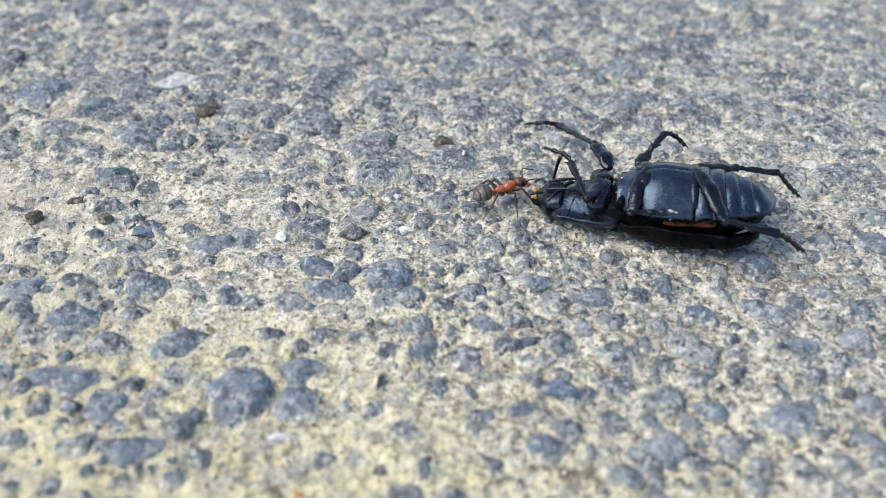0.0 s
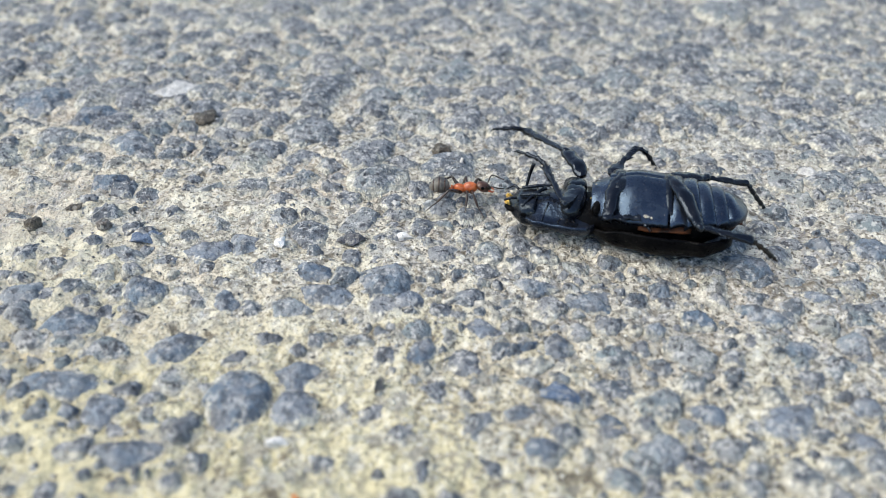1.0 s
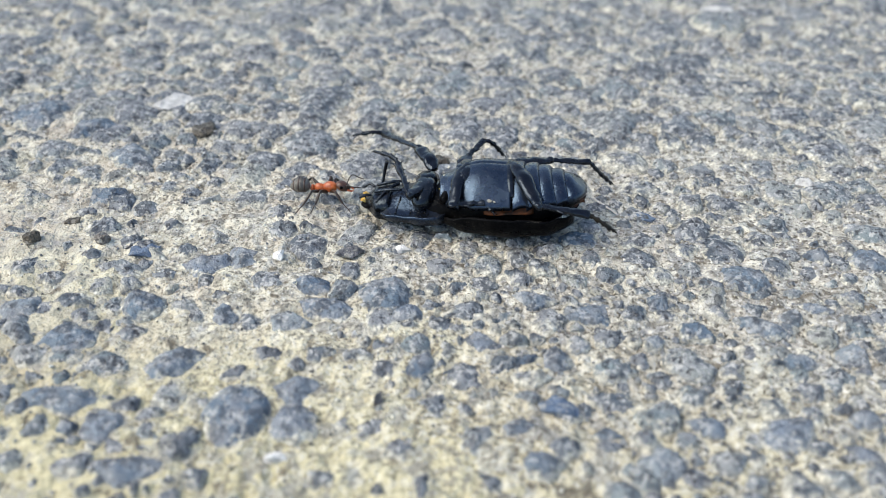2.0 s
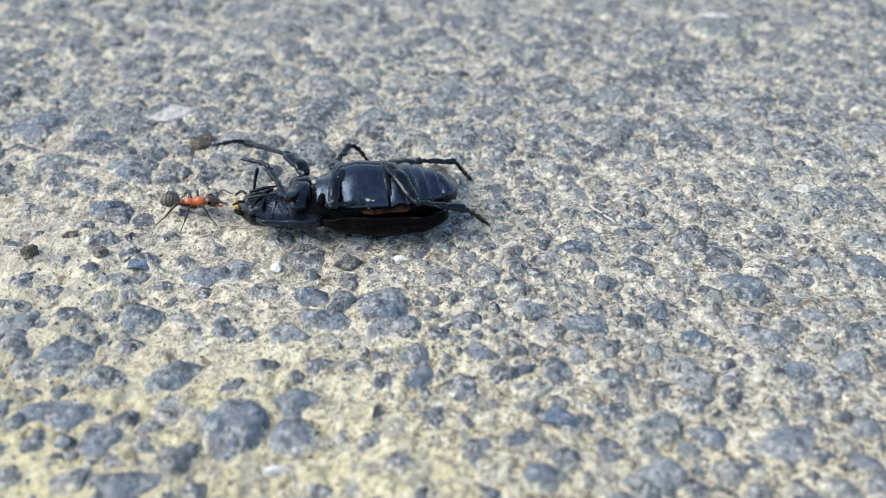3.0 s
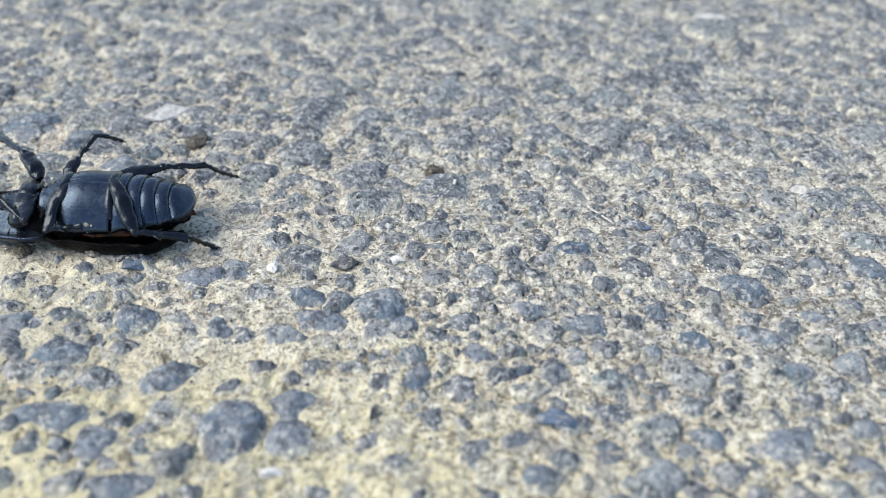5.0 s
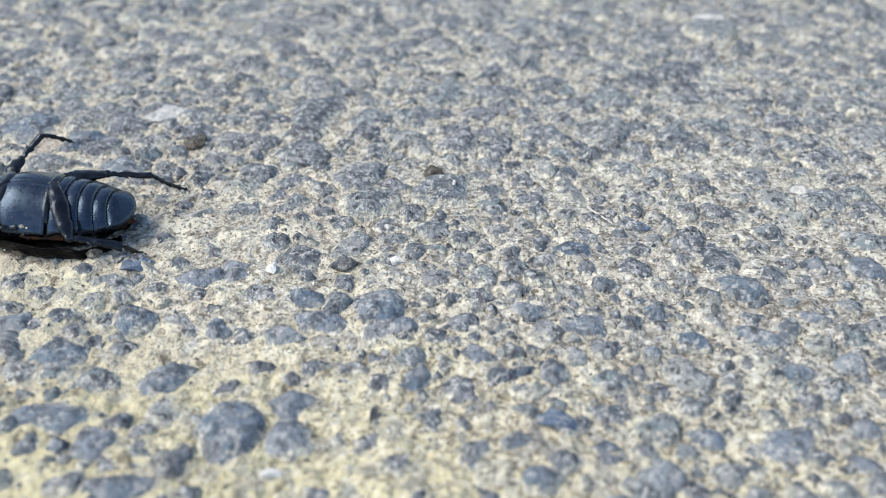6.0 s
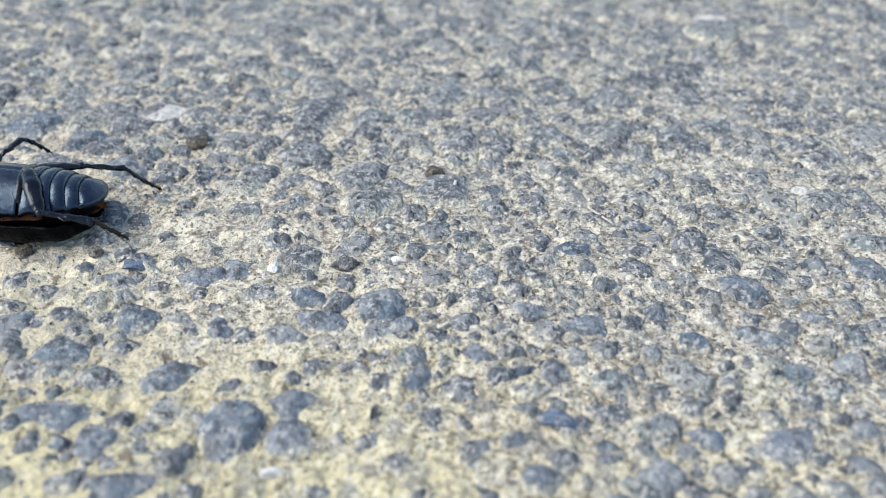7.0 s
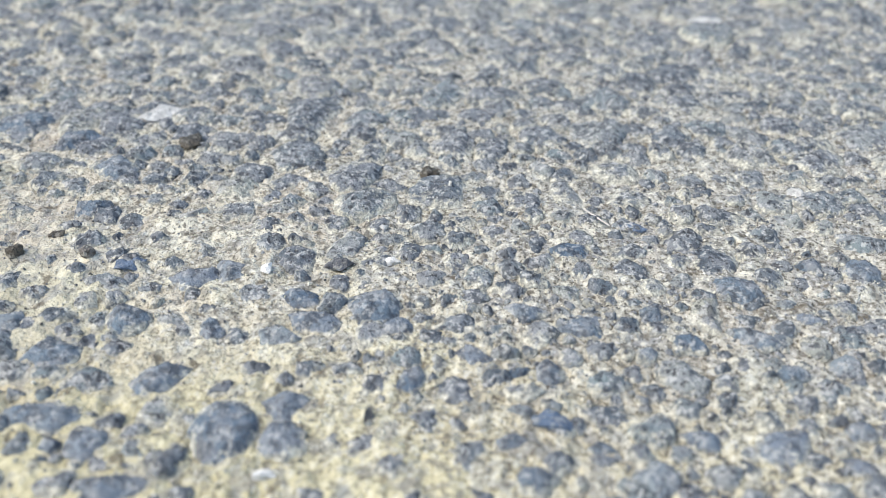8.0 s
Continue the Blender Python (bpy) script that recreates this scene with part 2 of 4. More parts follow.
# ---- mesh helpers; lengths in millimetres ----
def finish_mesh(name, bm, material, smooth=True):
    bmesh.ops.recalc_face_normals(bm, faces=bm.faces[:])
    for f in bm.faces:
        f.smooth = smooth
    me = bpy.data.meshes.new(name)
    bm.to_mesh(me)
    bm.free()
    me.materials.append(material)
    return me


def part(name, bm, material, parent, label="", at=(0, 0, 0)):
    """Links a bmesh, modelled in its thing's millimetres, as one mesh under a thing or part; at: its pivot there."""
    up = Vector(parent.get("pivot", (0, 0, 0)))
    bmesh.ops.translate(bm, verts=bm.verts[:], vec=-Vector(at))
    bmesh.ops.scale(bm, verts=bm.verts[:], vec=(MM, MM, MM))
    ob = new(name, finish_mesh(name, bm, material))
    ob.parent = parent
    ob.location = (Vector(at) - up) * MM
    ob["pivot"] = tuple(float(c) for c in at)
    if label:
        tagged(ob, label)
    return ob


def along(points, t):
    """A Catmull-Rom point at t (0 to 1) on a chain of points or values."""
    n = len(points) - 1
    i = min(int(t * n), n - 1)
    f = t * n - i
    p = [points[max(0, min(n, j))] for j in (i - 1, i, i + 1, i + 2)]
    return 0.5 * (2 * p[1] + (p[2] - p[0]) * f + (2 * p[0] - 5 * p[1] + 4 * p[2] - p[3]) * f * f + (3 * p[1] - p[0] - 3 * p[2] + p[3]) * f ** 3)


def tube(bm, points, radii, steps=14, segs=10, flat=1.0):
    """A limb: a round or flattened tube along points, closed at both ends."""
    pts = [Vector(p) for p in points]
    rings = []
    side = None
    for s in range(steps + 1):
        t = s / steps
        c, r = along(pts, t), max(0.01, along(list(radii), t))
        d = (along(pts, min(1, t + 0.01)) - along(pts, max(0, t - 0.01))).normalized()
        if side is None:
            side = d.cross(Vector((0, 0, 1)))
            side = side.normalized() if side.length > 0.05 else Vector((1, 0, 0))
        side = (side - d * side.dot(d)).normalized()
        up = d.cross(side)
        rings.append([bm.verts.new(c + side * (r * math.cos(a)) + up * (r * flat * math.sin(a))) for a in (2 * math.pi * k / segs for k in range(segs))])
    skin(bm, rings)
    return bm


def roughen(bm, mm, per_mm, seed=0):
    """Small dents and lumps on what has been modelled so far."""
    for v in bm.verts:
        p = v.co * per_mm + Vector((seed, 2.3 * seed, 0))
        v.co += Vector((noise.noise(p), noise.noise(p + Vector((7, 0, 0))), noise.noise(p + Vector((0, 7, 0))))) * mm


def skin(bm, rings):
    n = len(rings[0])
    for a, b in zip(rings, rings[1:]):
        for k in range(n):
            bm.faces.new((a[k], a[(k + 1) % n], b[(k + 1) % n], b[k]))
    bm.faces.new(rings[0])
    bm.faces.new(rings[-1])


def blob(bm, centre, size, turn=(0, 0, 0), power=2.0, seg=20, rings=12):
    """An ellipsoid, squarer for a higher power, tapered where asked by its maker."""
    m = pose(0, 0, 0, *turn).to_3x3()
    made = bmesh.ops.create_uvsphere(bm, u_segments=seg, v_segments=rings, radius=1.0)
    for v in made["verts"]:
        c = v.co
        q = (abs(c.x) ** power + abs(c.y) ** power + abs(c.z) ** power) ** (1 / power)
        c = Vector((c.x / q * size[0], c.y / q * size[1], c.z / q * size[2]))
        v.co = m @ c + Vector(centre)
    return made["verts"]


def sheet(bm, fn, nu, nv, depth):
    """A plate: the surface fn(u, v), u and v from 0 to 1, with its underside depth lower and closed edges."""
    top = [[bm.verts.new(fn(i / nu, j / nv)) for j in range(nv + 1)] for i in range(nu + 1)]
    low = [[bm.verts.new(v.co - Vector(depth)) for v in row] for row in top]
    for i in range(nu):
        for j in range(nv):
            bm.faces.new((top[i][j], top[i + 1][j], top[i + 1][j + 1], top[i][j + 1]))
            bm.faces.new((low[i][j], low[i][j + 1], low[i + 1][j + 1], low[i + 1][j]))
    for i in range(nu):
        for j in (0, nv):
            bm.faces.new((top[i][j], low[i][j], low[i + 1][j], top[i + 1][j]))
    for j in range(nv):
        for i in (0, nu):
            bm.faces.new((top[i][j], top[i][j + 1], low[i][j + 1], low[i][j]))
    return bm


def curve(x, *stops):
    """Smooth interpolation between (x, value) stops."""
    if x <= stops[0][0]:
        return stops[0][1]
    for (a, p), (b, q) in zip(stops, stops[1:]):
        if x <= b:
            f = (x - a) / (b - a)
            return p + (q - p) * f * f * (3 - 2 * f)
    return stops[-1][1]


# ---- ground: asphalt worn down to its stones ----
LATTICES = {k: np.random.RandomState(k).rand(256, 256) for k in (1, 2, 3, 4, 5, 21)}


def relief(x, y, size, seed):
    """Value noise between 0 and 1, with cells of that many millimetres."""
    g = LATTICES[seed]
    u, v = x / size + 1000.37, y / size + 1000.71
    i, j = np.floor(u).astype(int), np.floor(v).astype(int)
    f, h = u - i, v - j
    f, h = f * f * (3 - 2 * f), h * h * (3 - 2 * h)
    i0, j0, i1, j1 = i % 256, j % 256, (i + 1) % 256, (j + 1) % 256
    return (g[i0, j0] * (1 - f) + g[i1, j0] * f) * (1 - h) + (g[i0, j1] * (1 - f) + g[i1, j1] * f) * h


def ground_height(x, y):
    """Height of the binder in mm at x, y in mm."""
    near = np.exp(-((np.abs(x) / 400) ** 4) - ((np.abs(y - 80) / 400) ** 4))
    z = 0.8 * (relief(x, y, 9.0, 1) - 0.5) + 0.6 * (relief(x, y, 3.1, 2) - 0.5) + 0.5 * (relief(x, y, 1.3, 3) - 0.5)
    z += 0.34 * (relief(x, y, 0.62, 4) - 0.5)
    pit = relief(x, y, 1.7, 5)
    z -= 0.5 * np.clip((pit - 0.78) / 0.2, 0, 1)
    return (z + 0.06) * near


def build_ground():
    def axis(lo, hi, step, far):
        mid = np.arange(lo, hi + step / 2, step)
        tail = []
        d, s = 0.0, step
        while d < far:
            s *= 1.25
            d += s
            tail.append(d)
        return np.concatenate([lo - np.array(tail)[::-1], mid, hi + np.array(tail)])

    xs, ys = axis(-96, 96, 0.36, 4e5), axis(32, 190, 0.36, 4e5)
    gx, gy = np.meshgrid(xs, ys)
    gz = ground_height(gx, gy)
    fine = (np.abs(gx) < 97) & (gy > 31) & (gy < 191)
    gz = gz + np.where(fine, 0.10 * (np.random.RandomState(9).rand(*gz.shape) - 0.5), 0)
    co = np.stack([gx, gy, gz], 2).reshape(-1, 3) * MM
    w, h = len(xs), len(ys)
    idx = np.arange(w * h).reshape(h, w)
    quads = np.stack([idx[:-1, :-1], idx[:-1, 1:], idx[1:, 1:], idx[1:, :-1]], 2).reshape(-1, 4)
    me = bpy.data.meshes.new("ground")
    me.vertices.add(len(co))
    me.vertices.foreach_set("co", co.ravel())
    me.loops.add(quads.size)
    me.loops.foreach_set("vertex_index", quads.ravel().astype(np.int32))
    me.polygons.add(len(quads))
    me.polygons.foreach_set("loop_start", np.arange(0, quads.size, 4, dtype=np.int32))
    me.polygons.foreach_set("use_smooth", np.ones(len(quads), dtype=bool))
    me.update(calc_edges=True)
    me.materials.append(BINDER)
    return tagged(new("ground", me), "worn asphalt of grey crushed stone in cream sandy binder", "ground", kind="structure")


def stone_shape(seed, seg=34, cut=1.0, rough=1.0, rings=(0.14, 0.28, 0.42, 0.55, 0.67, 0.77, 0.86, 0.94, 1.01, 1.08, 1.16)):
    """A crushed stone, about 1 wide and 1 deep: a body split by planes, with chipped arrises; its rim lies near z 0. Gives vertices, faces, and how near the rim each vertex is."""
    r = random.Random(seed)
    n = r.randint(4, 7)
    start = r.uniform(0, 6.28)
    corners = [start + 2 * math.pi * (k + r.uniform(-0.32, 0.32)) / n for k in range(n)]
    dist = [r.uniform(0.36, 0.50) for _ in corners]
    if rough < 0.3:
        corners, dist = [2 * math.pi * k / 12 for k in range(12)], [0.44 + 0.04 * math.cos(k + seed) for k in range(12)]
    way = r.uniform(0, 6.28)
    slope = cut * r.uniform(0.06, 0.45)
    tilt = (slope * math.cos(way), slope * math.sin(way))
    sides = [(math.cos(c), math.sin(c), e, r.uniform(0.8, 2.6)) for c, e in zip(corners, dist)]
    cuts = [(math.cos(a), math.sin(a), r.uniform(-0.02, 0.22), cut * r.uniform(0.5, 1.5)) for a in (r.uniform(0, 6.28) for _ in range(r.randint(2, 4)))]

    def top(x, y):
        z = 0.27 + tilt[0] * x + tilt[1] * y
        for a, b, e, g in cuts:
            z = min(z, 0.27 - g * (a * x + b * y - e))
        for a, b, e, g in sides:
            z = min(z, -g * (a * x + b * y - e))
        z += rough * 0.07 * noise.noise(Vector((x * 4, y * 4, seed + 3))) + rough * 0.09 * noise.noise(Vector((x * 9, y * 9, seed + 5))) + rough * 0.06 * noise.noise(Vector((x * 19, y * 19, seed + 7)))
        return max(z, -0.75)

    verts, faces = [(0, 0, top(0, 0))], []
    for s in rings:
        for k in range(seg):
            a = 2 * math.pi * (k + 0.5 * r.random()) / seg
            d = 0.62
            for c, e in zip(corners, dist):
                q = math.cos(a - c)
                if q > 0.05:
                    d = min(d, e / q)
            d *= s * (1 + 0.16 * rough * noise.noise(Vector((3 * math.cos(a), 3 * math.sin(a), seed))) + 0.15 * rough * noise.noise(Vector((8 * math.cos(a), 8 * math.sin(a), seed))))
            x, y = d * math.cos(a), d * math.sin(a)
            verts.append((x, y, top(x, y) - (0.35 if s == rings[-1] else 0)))
    for k in range(seg):
        faces.append((0, 1 + k, 1 + (k + 1) % seg))
    for i in range(len(rings) - 1):
        for k in range(seg):
            a, b = 1 + i * seg + k, 1 + i * seg + (k + 1) % seg
            faces.append((a, a + seg, b + seg, b))
    rim = [min(1.0, max(0.0, 1 - (v[2] + 0.02) / 0.26)) for v in verts]
    return verts, faces, rim


SHAPES = [stone_shape(s) for s in range(24)]
SHAPES_LOW = [stone_shape(s + 50, 14, 1.0, 1.0, (0.30, 0.55, 0.76, 0.92, 1.10)) for s in range(60)]

# placed stones: x, y, width, depth, in tenths of a millimetre
STONES = []
STONES += [(38, 428, 40, 12), (-105, 430, 31, 17), (244, 430, 27, 16), (201, 434, 30, 19), (-256, 435, 59, 27), (156, 435, 36, 22), (313, 435, 40, 19), (-39, 459, 28, 20), (253, 459, 19, 22), (94, 462, 41, 27), (188, 462, 40, 31), (352, 462, 19, 17), (24, 468, 40, 29), (-257, 474, 40, 21), (286, 475, 42, 40), (-323, 480, 15, 12), (-293, 484, 36, 32), (-64, 484, 31, 24), (144, 484, 21, 18), (-136, 485, 33, 43), (58, 485, 30, 14), (-93, 487, 24, 20)]
STONES += [(222, 490, 26, 21), (-184, 499, 58, 64), (-60, 503, 9, 10), (364, 503, 24, 25), (96, 504, 39, 24), (-11, 506, 37, 24), (-335, 512, 57, 23), (147, 516, 38, 27), (39, 523, 11, 14), (213, 523, 42, 28), (-140, 526, 30, 22), (320, 533, 34, 25), (256, 537, 25, 20), (17, 544, 33, 39), (357, 548, 39, 35), (-197, 550, 26, 21), (194, 550, 25, 25), (-60, 553, 23, 35), (51, 557, 33, 27), (-20, 559, 23, 26), (151, 559, 39, 27), (-262, 570, 53, 49)]
STONES += [(99, 570, 30, 54), (-90, 570, 35, 23), (335, 570, 29, 17), (69, 575, 19, 14), (410, 580, 23, 24), (285, 581, 30, 18), (311, 581, 21, 19), (-375, 584, 64, 26), (371, 585, 30, 23), (30, 589, 43, 20), (198, 597, 22, 20), (-307, 604, 33, 20), (259, 613, 41, 26), (402, 613, 36, 23), (-40, 616, 37, 34), (-9, 618, 25, 33), (-163, 620, 33, 30), (-194, 622, 33, 24), (57, 632, 25, 15), (220, 634, 24, 20), (341, 637, 20, 15), (186, 637, 31, 27)]
STONES += [(-431, 641, 62, 49), (-224, 641, 27, 33), (304, 641, 37, 29), (-339, 643, 23, 22), (-263, 643, 34, 17), (148, 645, 37, 37), (-116, 646, 57, 31), (-308, 649, 37, 58), (-384, 650, 34, 18), (368, 652, 32, 18), (97, 661, 33, 20), (270, 661, 44, 18), (224, 670, 26, 22), (9, 673, 26, 19), (-172, 675, 53, 41), (-59, 676, 41, 48), (-420, 685, 35, 29), (-254, 692, 33, 25), (130, 694, 33, 31), (325, 694, 89, 37), (69, 696, 42, 33), (-346, 701, 60, 21)]
STONES += [(-455, 709, 30, 36), (-42, 712, 28, 22), (-220, 730, 43, 58), (-331, 735, 43, 25), (-286, 735, 28, 25), (-24, 735, 30, 34), (-107, 740, 36, 33), (459, 740, 47, 26), (398, 743, 31, 21), (110, 745, 41, 39), (-259, 763, 44, 33), (-190, 777, 35, 34), (276, 781, 64, 28), (22, 790, 44, 28), (-57, 791, 44, 28), (372, 799, 38, 33), (66, 804, 31, 29), (223, 813, 38, 37), (-200, 814, 38, 29), (263, 822, 17, 18), (-121, 824, 36, 30)]
STONES += [(-167, 831, 25, 26), (145, 835, 30, 23), (-243, 842, 37, 49), (-42, 842, 34, 44), (200, 842, 20, 21), (374, 848, 39, 32), (516, 855, 45, 32), (-191, 857, 39, 45), (104, 867, 38, 46), (-180, 868, 38, 38), (191, 871, 31, 20), (284, 872, 28, 22), (-289, 882, 28, 25), (61, 887, 38, 34), (328, 893, 34, 32), (-155, 899, 35, 26), (-61, 908, 48, 35), (495, 916, 55, 33), (316, 918, 35, 30)]
STONES += [(526, 920, 36, 30), (-314, 925, 41, 36), (453, 930, 50, 37), (277, 935, 42, 37), (163, 936, 49, 37), (-156, 956, 37, 29), (94, 959, 28, 26), (-39, 961, 50, 34), (61, 965, 50, 33), (10, 967, 37, 33), (552, 974, 44, 39), (260, 977, 50, 33), (411, 982, 76, 68), (-302, 985, 37, 52), (160, 986, 44, 34), (-93, 991, 44, 50), (221, 995, 44, 41), (340, 1000, 42, 36), (472, 1005, 45, 54), (-239, 1008, 44, 41)]
STONES += [(-112, 1040, 55, 38), (57, 1042, 45, 44), (6, 1055, 40, 38), (280, 1063, 48, 45), (530, 1067, 47, 63), (115, 1082, 40, 39), (-305, 1087, 61, 47), (-59, 1101, 49, 59), (-463, 1119, 49, 34), (85, 1134, 65, 54), (186, 1139, 50, 51), (-116, 1150, 50, 51), (410, 1158, 43, 52), (-417, 1162, 42, 52), (-278, 1164, 49, 68), (-343, 1167, 49, 61), (533, 1168, 60, 45), (-564, 1171, 72, 53), (-630, 1176, 51, 53), (-41, 1176, 43, 53)]
STONES += [(611, 1192, 35, 46), (311, 1220, 60, 96), (-498, 1245, 53, 58), (-383, 1247, 52, 67), (-644, 1259, 36, 73), (134, 1273, 64, 107), (-209, 1287, 55, 76), (-7, 1293, 55, 86), (-587, 1294, 73, 62), (-81, 1303, 74, 54), (-495, 1310, 65, 54), (382, 1337, 57, 81), (641, 1341, 67, 72), (504, 1364, 68, 84), (-694, 1380, 48, 69), (90, 1383, 58, 96), (-638, 1384, 67, 91), (-348, 1385, 106, 91), (-212, 1390, 95, 91), (-458, 1399, 78, 92), (224, 1440, 81, 103), (-537, 1487, 122, 102)]
STONES += [(-122, 1496, 83, 91), (-310, 1510, 62, 93), (77, 1543, 125, 109)]
STONES += [(-452, 905, 51, 37), (-419, 897, 35, 31), (-424, 811, 28, 22), (-503, 843, 44, 28), (-489, 961, 27, 28), (-470, 958, 18, 20), (-399, 988, 42, 45), (-366, 790, 23, 15), (-492, 773, 23, 25), (-319, 787, 17, 19), (-429, 1037, 39, 33), (-579, 1001, 45, 27), (-343, 869, 27, 26), (-368, 882, 25, 19), (-474, 797, 13, 14), (-494, 893, 16, 15), (-475, 884, 21, 23), (-467, 1042, 31, 24), (-365, 958, 27, 26)]

# bare blue-grey stones that stand out
CLEAN = []
CLEAN += [(-183, 497, 50, 66), (-139, 529, 33, 32), (-133, 487, 36, 42), (-341, 512, 60, 29), (-258, 562, 43, 34), (-294, 480, 35, 24), (-323, 480, 16, 10), (-309, 644, 40, 40), (-225, 631, 20, 28), (-159, 617, 36, 23), (-120, 640, 56, 23), (-62, 660, 44, 49), (-364, 594, 48, 35), (-429, 634, 34, 27), (-253, 437, 54, 24), (-260, 708, 42, 25), (-218, 723, 32, 29), (-27, 558, 27, 22)]
CLEAN += [(-40, 630, 34, 21), (-144, 678, 42, 20), (31, 589, 35, 18), (72, 567, 19, 9), (100, 569, 28, 27), (145, 638, 35, 34), (90, 657, 34, 22), (196, 593, 19, 14), (224, 489, 28, 16), (58, 481, 26, 12), (147, 762, 35, 26), (307, 618, 39, 23), (339, 632, 22, 16), (369, 646, 28, 13), (400, 737, 29, 19), (454, 726, 43, 24), (315, 691, 53, 22), (213, 657, 26, 22), (239, 611, 33, 14)]
CLEAN += [(382, 578, 32, 21), (325, 567, 29, 21), (361, 497, 26, 20), (285, 479, 43, 32), (175, 449, 32, 30), (74, 444, 32, 20), (136, 481, 19, 12), (344, 460, 23, 16)]
CLEAN += [(-417, 848, 33, 30), (-414, 941, 55, 35), (-494, 1030, 56, 36), (-586, 1074, 87, 28)]
STONES = [s for s in STONES if all(((s[0] - c[0]) / (0.5 * c[2] + 0.2 * s[2])) ** 2 + ((s[1] - c[1]) / (0.5 * c[3] + 0.2 * s[3])) ** 2 > 1 for c in CLEAN)]


# bare sandy patches: centre and half widths in mm
BALD = [(35.2, 95.5, 4.8, 3.9), (3.0, 127.7, 3.2, 4.6), (-15.7, 121.8, 2.2, 2.6), (-54.2, 101.5, 6.8, 4.2), (-43.7, 81.3, 4.5, 3.1), (-25.2, 60.4, 3.2, 2.1), (-36.7, 65.4, 2.3, 1.2), (-20.3, 60.0, 3.2, 1.9), (-27.1, 54.0, 5.5, 2.5), (-40.2, 61.5, 2.4, 1.2), (-8.9, 52.7, 3.5, 2.7)]
BALD += [(44.8, 77.5, 2.9, 1.8), (31.2, 62.8, 1.9, 1.7), (18.0, 72.0, 2.4, 2.0), (27.0, 54.2, 3.1, 1.4), (-8.9, 48.1, 3.3, 2.5), (-17.8, 70.7, 3.0, 2.2), (-27.9, 70.6, 1.8, 1.6), (-4.5, 67.9, 2.3, 1.7), (-19.7, 65.1, 2.8, 1.4), (4.1, 54.1, 1.8, 1.4)]
BALD += [(10.5, 48.2, 1.9, 1.2), (-31.5, 58.4, 3.1, 1.7), (-1.3, 90.8, 4.3, 1.7), (6.0, 95.2, 2.9, 1.5), (24.0, 73.0, 1.8, 0.8), (50.4, 103.7, 2.0, 1.4), (-17.1, 104.5, 3.1, 1.7), (5.8, 65.2, 2.3, 0.9), (-47.9, 94.6, 5.8, 2.9), (-4.6, 46.9, 3.3, 1.8)]


def shape_mesh(name, shape, material):
    me = bpy.data.meshes.new(name)
    me.from_pydata(shape[0], [], shape[1])
    me.polygons.foreach_set("use_smooth", [True] * len(me.polygons))
    if len(shape) > 2:
        me.attributes.new("rim", "FLOAT", "POINT").data.foreach_set("value", list(shape[2]))
    me.materials.append(material)
    return me


def scatter():
    """Fills the bed between the placed stones with smaller ones: x, y, width, depth in mm."""
    rnd = np.random.RandomState(5)
    cell = 4.0
    grid = {}

    def add(s):
        grid.setdefault((int(s[0] // cell), int(s[1] // cell)), []).append(s)

    def free(x, y, r, close):
        i, j = int(x // cell), int(y // cell)
        for a in range(i - 2, i + 3):
            for b in range(j - 2, j + 3):
                for q in grid.get((a, b), ()):
                    if ((x - q[0]) / (q[2] / 2 + r)) ** 2 + ((y - q[1]) / (q[3] / 2 + r)) ** 2 < close:
                        return False
        return True

    for x, y, w, d in STONES + CLEAN:
        add((x / 10, y / 10, w / 10, d / 10))
    made = []
    for size, tries in ((5.4, 3500), (3.9, 4500), (2.8, 9000), (2.0, 14000), (1.3, 16000), (0.85, 9000), (0.55, 7000)):
        for _ in range(tries):
            x, y = rnd.uniform(-104, 104), rnd.uniform(31, 189)
            if abs(x) > 34 + (y - 30) * 0.62:
                continue
            if any(((x - p[0]) / p[2]) ** 2 + ((y - p[1]) / p[3]) ** 2 < rnd.uniform(0.5, 1.2) for p in BALD):
                continue
            bald = float(relief(np.array(x), np.array(y), 11.0, 21))
            left = float(np.clip((22 - x - 0.3 * (y - 60)) / 30, 0, 1)) * float(np.clip((122 - y) / 34, 0, 1))
            if rnd.rand() < (1.6 * (bald - 0.45) if y < 88 else 0.7 * (bald - 0.68)) + (0.85 if size < 2 else 0.65) * max(left, 0.45 * float(np.clip((82 - y) / 24, 0, 1))):
                continue
            if size > 5 and y < 84 or size < 2 and rnd.rand() < 0.7 * float(np.clip((y - 66) / 25, 0, 1)):
                continue
            w = size * rnd.uniform(0.7, 1.25) * (1.22 + 0.55 * float(np.clip((y - 58) / 46, 0, 1)))
            d = w * rnd.uniform(0.7, 1.25)
            if free(x, y, 0.42 * w, 0.72 - 0.20 * float(np.clip((y - 75) / 30, 0, 1))):
                s = (x, y, w, d)
                add(s)
                made.append(s)
    return made


